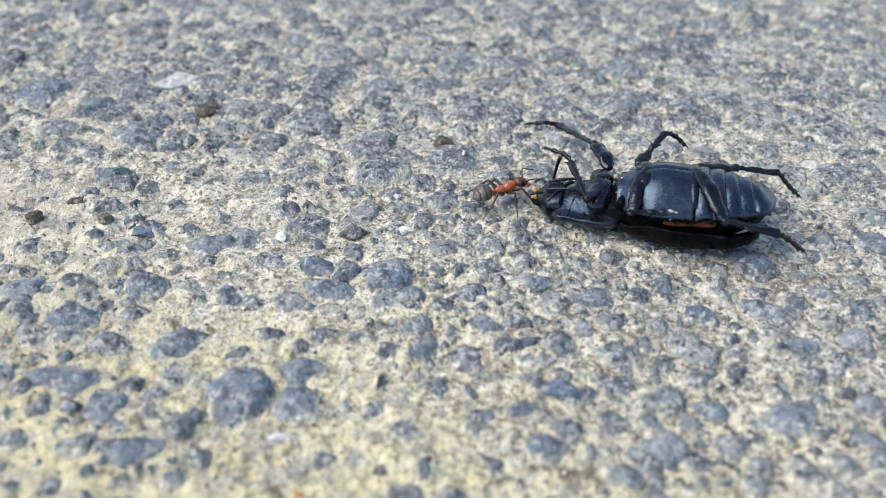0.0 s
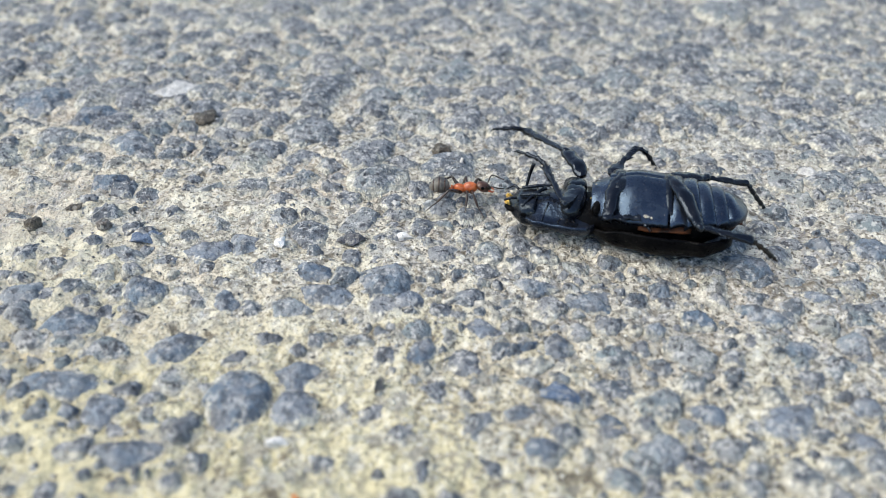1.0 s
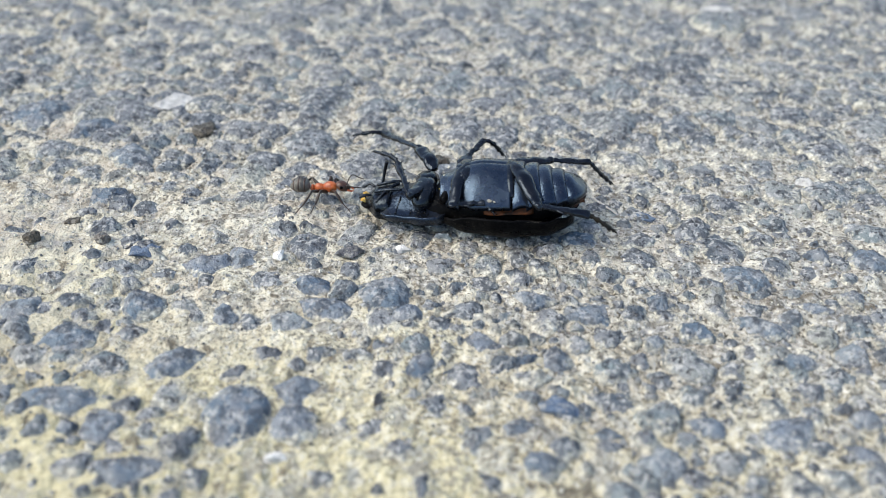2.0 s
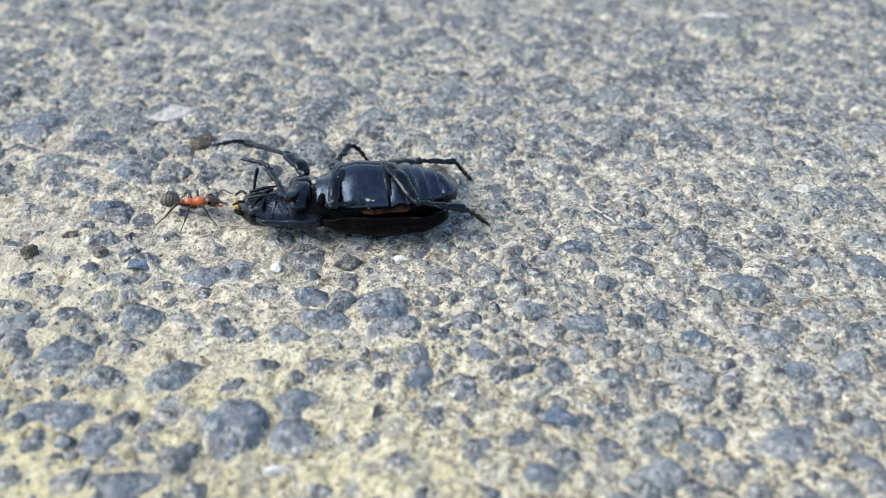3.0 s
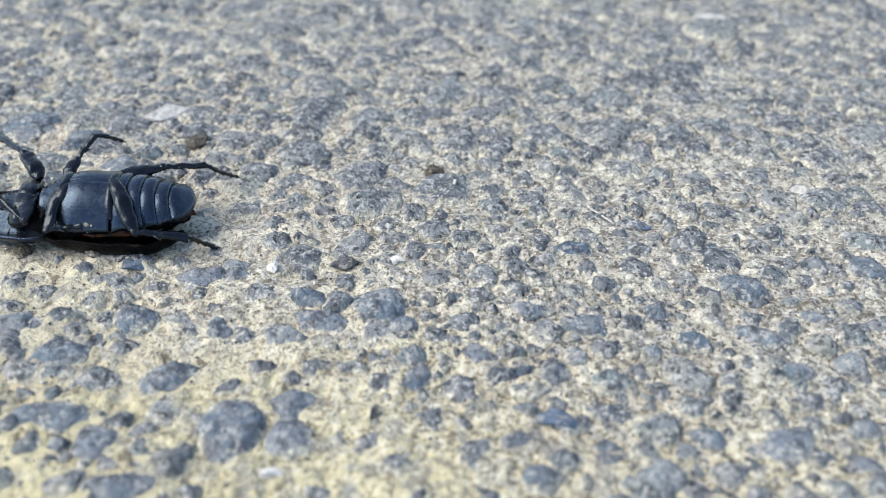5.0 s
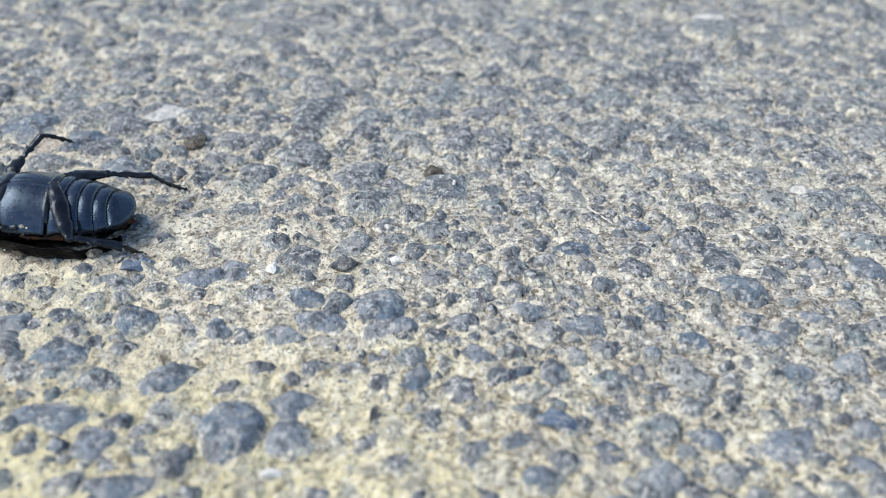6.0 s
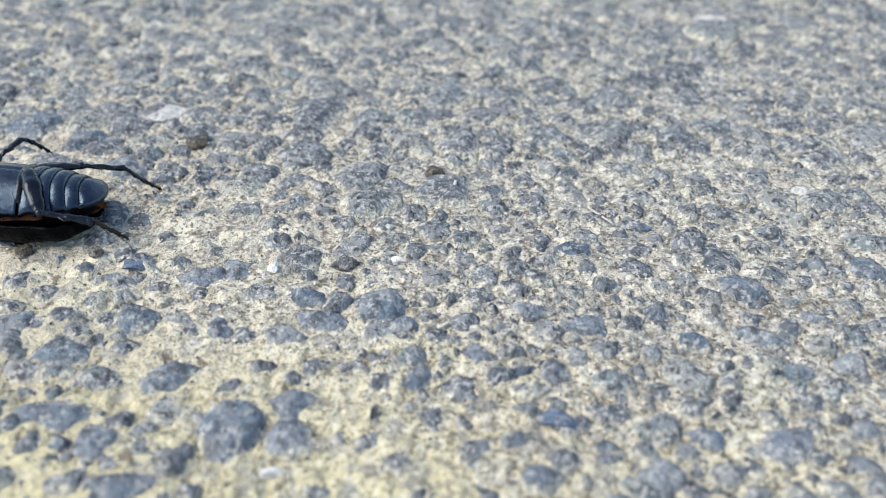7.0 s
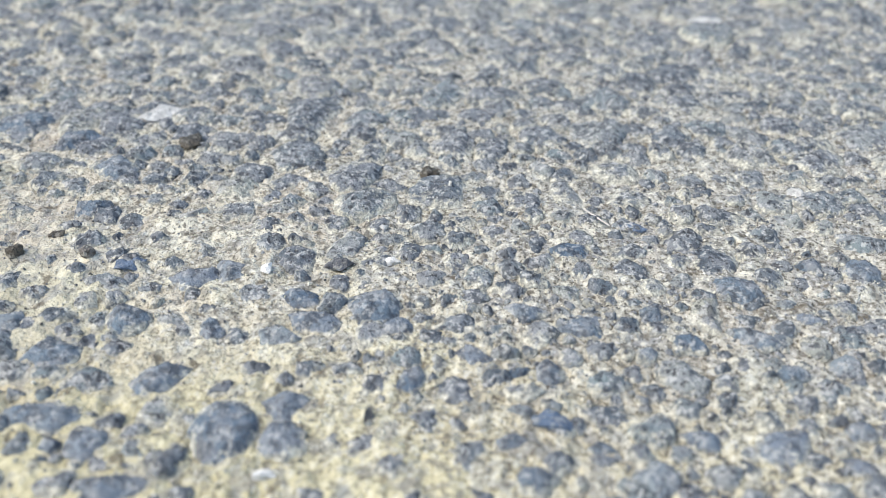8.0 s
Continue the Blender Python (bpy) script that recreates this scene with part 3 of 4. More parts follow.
def build_bed(ground):
    meshes = [shape_mesh("stone", s, STONE) for s in SHAPES]
    r = random.Random(3)
    clean = [shape_mesh("stone", stone_shape(s + 110, 34, 0.6, 0.6), STONE_CLEAN) for s in range(16)]
    egg = shape_mesh("stone", stone_shape(4, 36, 0.10, 0.25), STONE_CLEAN)
    for n, (x, y, w, d) in enumerate(CLEAN + STONES):
        bare = n < len(CLEAN)
        ob = new("stone", egg if n == 0 else r.choice(clean if bare else meshes))
        ob.parent = ground
        x, y, w, d = x / 10, y / 10, w / 10, d / 10
        turn = r.uniform(0, 2 * math.pi)
        z = float(ground_height(np.array(x), np.array(y)))
        high = (r.uniform(0.30, 0.62) + (0.05 if w < 4 else 0.10) * min(w, d) + (0.18 if bare else 0.0)) / 0.28
        ob.matrix_basis = Matrix.LocRotScale((x * MM, y * MM, (0.6 * z + (0.10 if bare else -0.02)) * MM), None, ((1.26 if bare else 1.14) * w * MM, (1.26 if bare else 1.14) * d * MM, high * MM)) @ pose(0, 0, 0, 0, 0, math.degrees(turn))
    shapes = [(np.array(v), np.array(f[14:]), np.array(f[:14]), np.array(e)) for v, f, e in SHAPES_LOW]
    co, quads, tris, rims, base = [], [], [], [], 0
    for x, y, w, d in scatter():
        vs, fq, ft, e = r.choice(shapes)
        a = r.uniform(0, 2 * math.pi)
        c, s = math.cos(a), math.sin(a)
        high = min(r.uniform(0.22, 0.66) + 0.08 * min(w, d), 0.42 * min(w, d)) / 0.28
        sink = 0.6 * float(ground_height(np.array(x), np.array(y))) + r.uniform(-0.16, 0.05)
        co.append(np.stack([x + w * (c * vs[:, 0] - s * vs[:, 1]), y + d * (s * vs[:, 0] + c * vs[:, 1]), sink + high * vs[:, 2]], 1))
        quads.append(fq + base)
        tris.append(ft + base)
        rims.append(e)
        base += len(vs)
    co = np.concatenate(co)
    co[:, 2] += 0.22 * (relief(co[:, 0], co[:, 1], 0.9, 3) - 0.5) + 0.16 * (relief(co[:, 0], co[:, 1], 0.45, 4) - 0.5)
    shape = ((co * MM).tolist(), np.concatenate(tris).tolist() + np.concatenate(quads).tolist(), np.concatenate(rims))
    ob = new("crushed_stone", shape_mesh("crushed_stone", shape, STONE_BED))
    ob.parent = ground
    tagged(ob, "small grey crushed stones set in the binder", kind="stuff")


def build_grains(ground):
    """Loose sand and grit, too fine to count."""
    rnd = np.random.RandomState(11)
    n = 15000
    x, y = rnd.uniform(-75, 75, n), 40 + 90 * rnd.rand(n) ** 0.9
    keep = np.abs(x) < 34 + (y - 30) * 0.6
    x, y = x[keep], y[keep]
    z = ground_height(x, y)
    size = 0.07 + 0.16 * rnd.rand(len(x)) ** 3
    shape = np.array([(1, 0, 0), (-1, 0, 0), (0, 1, 0), (0, -1, 0), (0, 0, 1), (0, 0, -1)], float)
    tri = np.array([(0, 2, 4), (2, 1, 4), (1, 3, 4), (3, 0, 4), (2, 0, 5), (1, 2, 5), (3, 1, 5), (0, 3, 5)])
    jit = shape[None] * size[:, None, None] * rnd.uniform(0.6, 1.3, (len(x), 6, 1)) + rnd.uniform(-0.04, 0.04, (len(x), 6, 3))
    co = jit + np.stack([x, y, z + 0.4 * size], 1)[:, None]
    faces = tri[None] + 6 * np.arange(len(x))[:, None, None]
    me = bpy.data.meshes.new("sand_grain")
    me.from_pydata((co.reshape(-1, 3) * MM).tolist(), [], faces.reshape(-1, 3).tolist())
    me.materials.append(GRAIN)
    ob = new("sand_grain", me)
    ob.parent = ground
    tagged(ob, "fine loose cream and grey sand grains", kind="stuff")


def chip(name, x, y, w, d, h, material, label, category, seed, lift=0.0, turn=0):
    """A broken piece of stone with sharp, uneven facets, about half sunk in the binder."""
    r = random.Random(seed)
    bm = bmesh.new()
    for _ in range(13):
        v = Vector((r.gauss(0, 1), r.gauss(0, 1), r.gauss(0, 1))).normalized() * r.uniform(0.8, 1.05)
        bm.verts.new((v.x * w * 0.5, v.y * d * 0.5, v.z * h * 0.5))
    hull = bmesh.ops.convex_hull(bm, input=bm.verts[:])
    bmesh.ops.delete(bm, geom=[g for g in hull["geom_interior"] if isinstance(g, bmesh.types.BMVert)], context="VERTS")
    bmesh.ops.triangulate(bm, faces=bm.faces[:])
    bmesh.ops.subdivide_edges(bm, edges=bm.edges[:], cuts=2, use_grid_fill=True)
    size = min(w, d, 2 * h)
    for v in bm.verts:
        p = v.co * (3.0 / size) + Vector((seed, 0, 0))
        v.co += Vector((noise.noise(p), noise.noise(p + Vector((9, 0, 0))), noise.noise(p + Vector((0, 9, 0))))) * 0.10 * size
    bmesh.ops.scale(bm, verts=bm.verts[:], vec=(MM, MM, MM))
    ob = new(name, finish_mesh(name, bm, material, False))
    z = float(ground_height(np.array(float(x)), np.array(float(y))))
    ob.matrix_world = pose(x * MM, y * MM, (z + lift) * MM, 0, 0, turn)
    return tagged(ob, label, category)


def pebble(x, y, size, seed, label, tall=1.0, lift=0.0, material=BROWN):
    bm = bmesh.new()
    verts = blob(bm, (0, 0, 0), (size * 0.5, size * 0.46, size * 0.40 * tall), power=2.6, seg=36, rings=24)
    for v in verts:
        q = noise.noise(v.co * (2.4 / size) + Vector((seed, 0, 0)))
        f = noise.noise(v.co * (7.0 / size) + Vector((0, seed, 0)))
        v.co *= 1 + 0.34 * q + 0.16 * f + 0.06 * noise.noise(v.co * (16.0 / size))
    bmesh.ops.scale(bm, verts=bm.verts[:], vec=(MM, MM, MM))
    ob = new("pebble", finish_mesh("pebble", bm, material))
    z = float(ground_height(np.array(float(x)), np.array(float(y))))
    ob.matrix_world = pose(x * MM, y * MM, (z + lift + 0.12 * size * tall) * MM, 0, 0, seed * 40)
    return tagged(ob, label, "pebble", "loose pebbles")


def build_litter():
    white = "pale white quartz chip set in the asphalt"
    chip("quartz_chip", -40.1, 110.0, 7.8, 6.6, 1.2, DULL, "large pale white quartz chip set in the asphalt", "stone chip", 3, 0.5)
    chip("quartz_chip", -18.3, 114.1, 2.6, 3.2, 1.4, DULL, white, "stone chip", 5, 0.4)
    chip("quartz_chip", 48.0, 149.5, 8.4, 4.0, 1.4, DULL, "broad pale white quartz chip set in the asphalt", "stone chip", 8, 0.5)
    chip("quartz_chip", -5.1, 73.9, 2.1, 1.4, 1.4, WHITE, "small bright white quartz chip on grey stone", "stone chip", 11, 0.15)
    chip("quartz_chip", -18.5, 72.5, 1.6, 1.9, 1.5, WHITE, "small white quartz chip in sandy binder", "stone chip", 14, 0.2)
    chip("quartz_chip", -14.1, 44.9, 2.2, 1.6, 1.5, WHITE, white, "stone chip", 17, 0.2)
    chip("quartz_chip", -9.1, 60.0, 0.7, 0.6, 1.2, WHITE, "tiny white quartz chip in sandy binder", "stone chip", 20, 0.2)
    chip("quartz_chip", 44.1, 89.0, 2.6, 3.0, 1.4, DULL, "pinkish white quartz chip set in the asphalt", "stone chip", 23, 0.1)
    chip("quartz_chip", 1.3, 89.2, 0.7, 0.7, 3.6, WHITE, "small upright white quartz splinter", "stone chip", 26, 0.2)
    chip("quartz_chip", -6.4, 80.8, 1.4, 0.8, 1.5, WHITE, white, "stone chip", 29, 0.4)
    chip("stone_ridge", -29.5, 83.0, 5.6, 1.5, 1.6, RIDGE, "pale grey worn ridge of stone", "stone chip", 32, 0.0, 38)
    pebble(-46.3, 74.9, 1.75, 1, "dark brown rough pebble lying loose on the asphalt", 1.0, 0.1, SLAG_HOLLOW)
    pebble(-38.2, 74.5, 1.5, 4, "dark grey-brown rough pebble lying loose on the asphalt")
    # two added blobs, no real pebbles: dark hollows drawn as dark solid lumps
    pebble(-33.6, 101.2, 3.5, 7, "flat dark brown blob standing in for a dark hollow", 0.36, 0.2, SLAG_HOLLOW)
    pebble(-1.3, 93.2, 2.4, 9, "dark brown blob standing in for the dark of a pale hollow", 0.6, 0.4, SLAG_HOLLOW)
    chip("slag_crust", -43.2, 79.0, 2.6, 1.3, 0.9, SLAG_HOLLOW, "thin dark brown broken crust on the asphalt", "crust", 35, 0.2, 20)
    chip("slag_crust", -40.3, 78.2, 1.9, 0.5, 0.5, SLAG_HOLLOW, "small dark brown splinter of crust", "crust", 36, 0.25, 8)
    chip("copper_chip", -38.6, 77.6, 0.8, 1.0, 1.6, TEAL, "tiny blue-green weathered chip", "chip", 38, 0.2)
    chip("rust_chip", -11.7, 39.8, 1.0, 0.8, 1.0, RUST, "tiny orange rust chip", "chip", 41, 0.3)
    chip("slate_chip", -33.2, 73.3, 4.6, 2.6, 1.0, SLATE, "flat blue slate chip set in sandy binder", "stone chip", 44, 0.35, 12)
    chip("slate_chip", 9.6, 50.5, 4.2, 2.6, 1.4, SLATE, "blue-grey slate chip set in sandy binder", "stone chip", 47, 0.3, -10)
    chip("slate_chip", 22.4, 81.7, 4.0, 3.2, 1.4, SLATE, "blue-grey slate chip among grey stones", "stone chip", 50, 0.3, -25)
    chip("basalt_chip", -10.9, 73.4, 3.7, 2.2, 1.5, BASALT, "rough near-black basalt chip standing proud", "stone chip", 54, 0.45, 25)
    chip("basalt_chip", -6.0, 50.6, 1.0, 1.2, 2.4, BASALT, "small near-black basalt splinter", "stone chip", 56, 0.2)
    bm = bmesh.new()
    pts = [(17.1, 84.2), (18.2, 82.9), (19.6, 80.7)]
    tube(bm, [(x, y, 0.55 + float(ground_height(np.array(x), np.array(y)))) for x, y in pts], (0.10, 0.13, 0.08), 8, 8)
    bmesh.ops.scale(bm, verts=bm.verts[:], vec=(MM, MM, MM))
    tagged(new("straw", finish_mesh("straw", bm, STRAW)), "short pale dry straw lying on grey stone", "straw")


# ---- the beetle, on its back; its head points to -x, its belly up ----
def limb(name, body, hip, knee, end, foot, thick, label="", spines=0, bend=(0, 0, 0), toe=None):
    """A jointed leg: thigh mesh with tibia and tarsus under it."""
    hip, knee, end = Vector(hip), Vector(knee), Vector(end)
    a, b = thick
    bm = bmesh.new()
    mid = (hip + knee) / 2 + Vector(bend)
    tube(bm, (hip, hip.lerp(mid, 0.5), mid, mid.lerp(knee, 0.6), knee), (0.55 * a, 0.92 * a, a, 0.86 * a, 0.6 * a), 20, 14, 0.55)
    blob(bm, knee, (0.58 * a, 0.58 * a, 0.48 * a), seg=12, rings=8)
    roughen(bm, 0.16, 0.9, hip.x)
    roughen(bm, 0.09, 2.6, hip.y)
    leg = part(name, bm, LIMB, body, label, hip)
    bm = bmesh.new()
    tube(bm, (knee, knee.lerp(end, 0.3), knee.lerp(end, 0.7), end), (0.62 * b, 0.85 * b, 0.95 * b, 1.2 * b), 22, 12, 0.7)
    roughen(bm, 0.15, 1.3, end.x)
    roughen(bm, 0.10, 3.2, end.y)
    way = (end - knee).normalized()
    across = way.cross(Vector((0, 0, 1))).normalized()
    for k in range(spines):
        f = 0.35 + 0.65 * k / max(1, spines - 1)
        p = knee.lerp(end, f)
        last = k == spines - 1
        for s in (-1, 1) if last else (1,):
            tip = p + across * s * b * (1.45 + 0.4 * last) + way * b * (0.7 + 0.9 * last)
            tube(bm, (p + across * s * b * 0.5, tip.lerp(p, 0.4), tip), (0.20, 0.12, 0.03), 3, 6)
    part("tibia", bm, LIMB, leg)
    bm = bmesh.new()
    chain = [end, *[Vector(p) for p in foot]]
    for k in range(5):
        p, q = along(chain, k / 5), along(chain, (k + 1) / 5)
        w = 0.29 if k < 4 else 0.20
        tube(bm, (p, p.lerp(q, 0.6), q), (0.62 * w, 0.85 * w, 1.1 * w), 5, 8)
    roughen(bm, 0.09, 2.5, end.y)
    tip = along(chain, 1.0)
    way = (tip - along(chain, 0.85)).normalized()
    across = way.cross(Vector((0, 0, 1))).normalized()
    for s in (-1, 1):
        tube(bm, (tip, tip + way * 0.30 + across * 0.22 * s, tip + way * 0.52 + across * 0.18 * s - Vector((0, 0, 0.12))), (0.09, 0.07, 0.02), 5, 6)
    roughen(bm, 0.05, 5.0, end.x)
    part("tarsus", bm, toe or LIMB, leg, "yellow-brown haired tarsus" if toe else "")
    return leg


def shell_half(s, spread, swing):
    """One wing case, the lower half-dome of the back, with a rolled rim; swung out at its hinge by so many degrees."""
    bm = bmesh.new()
    rings = []
    n = 34
    for i in range(n + 1):
        x = -2.8 + (13.9 if s < 0 else 14.6) * i / n
        w = curve(x, (-2.8, 4.0), (-1.4, 4.65), (4.0, 5.0), (8.0, 4.6), (10.2, 3.4), (11.5, 1.7), (12.0, 0.4))
        low = curve(x, (-2.8, 1.5), (-0.5, 0.35), (4.0, 0.05), (8.5, 0.5), (11.0, 1.5), (12.5, 3.0))
        rim = curve(x, (-2.8, 3.1), (0.0, 3.7), (6.0, 3.7), (9.0, 3.4), (12.0, 3.2))
        prof = []
        for k in range(13):
            a = math.pi / 2 * k / 12
            prof.append((w * math.sin(a) ** 0.9, low + (rim - low) * (1 - math.cos(a)) ** 1.15))
        prof += [(w + 0.04, rim + 0.14), (w - 0.08, rim + 0.26), (w - 0.26, rim + 0.22), (w - 0.42, rim + 0.02), (w - 0.62, rim - 0.12)]
        for k in range(8, -1, -1):
            a = math.pi / 2 * k / 12
            prof.append((max(0.0, w - 0.6) * math.sin(a), low + 0.4 + (rim - low - 0.5) * (1 - math.cos(a)) ** 1.15))
        rings.append([bm.verts.new((x, s * max(0.02, y), z)) for y, z in prof])
    skin(bm, rings)
    bmesh.ops.rotate(bm, verts=bm.verts[:], cent=(0, 0, 0.3), matrix=pose(0, 0, 0, -s * spread, 0, 0).to_3x3())
    bmesh.ops.rotate(bm, verts=bm.verts[:], cent=(-2.8, s * 2.5, 0), matrix=pose(0, 0, 0, 0, 0, s * swing).to_3x3())
    bmesh.ops.translate(bm, verts=bm.verts[:], vec=(0, 0, 0.03 * spread))
    roughen(bm, 0.04, 0.9, s)
    return bm


def belly_width(x):
    return 4.85 * max(0.0, 1 - max(0.0, (x - 3.0) / 9.9) ** 1.9) ** 0.5


def belly_point(x, v, lift=0.0):
    w = belly_width(min(x, 10.4))
    mid = curve(x, (3.0, 7.25), (7.0, 7.05), (10.0, 6.35), (12.8, 4.8))
    edge = curve(x, (3.0, 4.75), (8.0, 4.6), (12.8, 4.5))
    return Vector((x, v * w, edge + (mid - edge) * (1 - abs(v) ** 2.3) + lift))


def build_beetle():
    body = new("beetle")
    tagged(body, "dead glossy black beetle lying on its back, legs splayed", "beetle")
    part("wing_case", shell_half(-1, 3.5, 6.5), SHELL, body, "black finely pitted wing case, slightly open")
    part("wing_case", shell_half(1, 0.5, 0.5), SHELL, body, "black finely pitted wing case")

    bm = bmesh.new()
    rings = []
    for i in range(25):
        x = -8.5 + 20.4 * i / 24
        w = curve(x, (-8.5, 2.2), (-3.5, 3.6), (-2.6, 2.9), (-1.0, 4.2), (6.0, 4.25), (10.0, 3.0), (11.9, 0.9))
        low = curve(x, (-8.5, 1.6), (0.0, 0.9), (8.0, 1.2), (11.9, 3.0))
        top = curve(x, (-8.5, 4.6), (-3.5, 5.2), (0.0, 6.2), (5.0, 6.1), (10.0, 5.3), (11.9, 4.3))
        c, h = (low + top) / 2, (top - low) / 2
        rings.append([bm.verts.new((x, w * math.copysign(abs(math.cos(a)) ** 0.8, math.cos(a)), c + h * math.copysign(abs(math.sin(a)) ** 0.8, math.sin(a)))) for a in (2 * math.pi * k / 24 for k in range(24))])
    skin(bm, rings)
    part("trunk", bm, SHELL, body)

    # folded hind wing, showing in the gap beside the belly
    bm = bmesh.new()
    sheet(bm, lambda u, v: Vector((1.4 + 5.4 * u, -4.15 - 0.5 * v * math.sin(math.pi * min(1, u * 0.9 + 0.1)) ** 0.5, 4.36 - 0.55 * v + 0.07 * math.sin(9 * u + 3 * v))), 24, 6, (0, 0, 0.12))
    part("hind_wing", bm, WING, body, "folded orange-brown wing membrane")

    bm = bmesh.new()
    sheet(bm, lambda u, v: Vector((9.6 + 2.9 * u, -2.9 + 2.6 * u + 0.5 * v, 4.25 - 1.25 * v + 0.16 * math.sin(11 * u + 5 * v) - 0.25 * u)), 20, 8, (0, 0.14, 0))
    roughen(bm, 0.22, 1.3, 4)
    part("hind_wing", bm, WING, body, "crumpled orange-brown wing tip")

    # five belly plates, each lapping over the next
    marks = (4.0, 5.75, 7.3, 8.75, 10.1, 12.75)
    for k in range(5):
        def plate(u, v, k=k):
            q = 2 * v - 1
            a = marks[k] + 0.55 * q * q - (0.25 if k else 0.0)
            b = marks[k + 1] + 0.55 * q * q if k < 4 else 10.35 + 2.3 * max(0.0, 1 - q * q) ** 0.5
            b = max(b, a + 0.05)
            x = a + (b - a) * u
            return belly_point(x, q, -0.12 + 0.30 * u + 0.30 * math.sin(math.pi * min(1, u * 0.94)) ** 0.8 - 0.12 * max(0.0, (u - 0.9) / 0.1) - 0.03 * k)
        bm = bmesh.new()
        sheet(bm, plate, 14, 30, (0, 0, 0.42))
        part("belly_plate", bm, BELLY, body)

    # breast plates
    def breast(u, v):
        q = 2 * v - 1
        x = -1.3 + 5.6 * u - 0.5 * (1 - u) * (1 - q * q) + 0.35 * u * (1 - abs(q))
        w = curve(x, (-1.8, 4.0), (0.5, 4.85), (4.6, 4.9))
        z = 4.9 + 3.1 * (1 - abs(q) ** 2.1) * curve(x, (-1.8, 0.84), (1.2, 1.0), (4.6, 0.91)) - 0.16 * math.exp(-(q / 0.035) ** 2)
        return Vector((x, q * w, z))
    bm = bmesh.new()
    sheet(bm, breast, 26, 44, (0, 0, 0.5))
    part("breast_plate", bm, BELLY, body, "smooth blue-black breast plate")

    def fore_breast(u, v):
        q = 2 * v - 1
        x = -3.6 + 2.3 * u
        w = curve(x, (-3.6, 2.7), (-2.0, 3.9), (-1.2, 4.2))
        return Vector((x, q * w, 4.6 + 2.4 * (1 - abs(q) ** 2.4) * curve(x, (-3.6, 0.72), (-1.2, 1.0))))
    bm = bmesh.new()
    sheet(bm, fore_breast, 12, 30, (0, 0, 0.5))
    part("fore_breast_plate", bm, BELLY, body)

    for s in (-1, 1):
        bm = bmesh.new()
        sheet(bm, lambda u, v, s=s: Vector((3.55 + 1.25 * u + 0.4 * v - 0.5 * u * v, s * (0.15 + 3.9 * v), 7.55 - 1.85 * v ** 2.2 + 0.30 * math.sin(math.pi * u) * (1 - 0.6 * v))), 10, 16, (0, 0, 0.5))
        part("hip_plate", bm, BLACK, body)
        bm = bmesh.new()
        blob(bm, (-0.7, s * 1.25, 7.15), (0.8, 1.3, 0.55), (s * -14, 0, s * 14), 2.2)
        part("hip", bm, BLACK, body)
        bm = bmesh.new()
        blob(bm, (-5.4, s * 1.7, 5.1), (1.25, 2.3, 0.95), (s * -20, 0, s * 8), 2.6)
        roughen(bm, 0.22, 0.8, s)
        roughen(bm, 0.08, 2.4, s)
        part("hip", bm, BLACK, body)

    # fore body: neck shield with its sharp rim
    bm = bmesh.new()
    rings = []
    for i in range(25):
        x = -10.4 + 7.4 * i / 24
        w = curve(x, (-10.4, 3.0), (-9.4, 3.75), (-5.5, 4.45), (-3.9, 4.35), (-3.0, 3.5))
        low = curve(x, (-10.4, 2.4), (-8.5, 1.7), (-5.0, 1.1), (-3.0, 1.6))
        top = curve(x, (-10.4, 4.2), (-8.0, 4.85), (-5.0, 5.25), (-3.0, 5.0))
        prof = []
        for k in range(11):
            a = math.pi * k / 10
            prof.append((-w * math.cos(a), low + (3.0 - low) * (1 - math.sin(a)) ** 1.1))
        prof += [(w + 0.05, 3.2), (w - 0.1, 3.37), (w - 0.35, 3.27), (w * 0.72, 3.75), (w * 0.45, top - 0.45), (w * 0.3, top)]
        prof += [(-y, z) for y, z in ((w * 0.3, top), (w * 0.45, top - 0.45), (w * 0.72, 3.75), (w - 0.35, 3.27), (w - 0.1, 3.37), (w + 0.05, 3.2))]
        rings.append([bm.verts.new((x, y, z)) for y, z in prof])
    skin(bm, rings)
    roughen(bm, 0.10, 0.8, 3)
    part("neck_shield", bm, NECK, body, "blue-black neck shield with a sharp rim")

    bm = bmesh.new()
    rings = []
    for i in range(15):
        x = -12.4 + 2.9 * i / 14
        w = curve(x, (-12.4, 0.9), (-11.9, 1.7), (-10.8, 2.75), (-9.5, 2.8))
        low = curve(x, (-12.4, 2.6), (-11.2, 1.7), (-9.5, 1.4))
        top = curve(x, (-12.4, 3.9), (-11.2, 4.7), (-9.5, 4.9))
        c, h = (low + top) / 2, (top - low) / 2
        rings.append([bm.verts.new((x, w * math.copysign(abs(math.cos(a)) ** 0.75, math.cos(a)), c + h * math.copysign(abs(math.sin(a)) ** 0.75, math.sin(a)))) for a in (2 * math.pi * k / 22 for k in range(22))])
    skin(bm, rings)
    head = part("head", bm, BLACK, body)
    for s in (-1, 1):
        bm = bmesh.new()
        tube(bm, ((-11.4, s * 1.25, 3.3), (-12.2, s * 1.3, 3.35), (-12.7, s * 0.85, 3.4), (-12.9, s * 0.3, 3.45)), (0.55, 0.45, 0.3, 0.08), 12, 10, 0.7)
        roughen(bm, 0.12, 1.5, s)
        part("jaw", bm, SHELL, head)
        bm = bmesh.new()
        blob(bm, (-10.6, s * 2.5, 3.4), (0.45, 0.28, 0.42))
        part("eye", bm, SHELL, head)
        bm = bmesh.new()
        r = random.Random(4 + s)
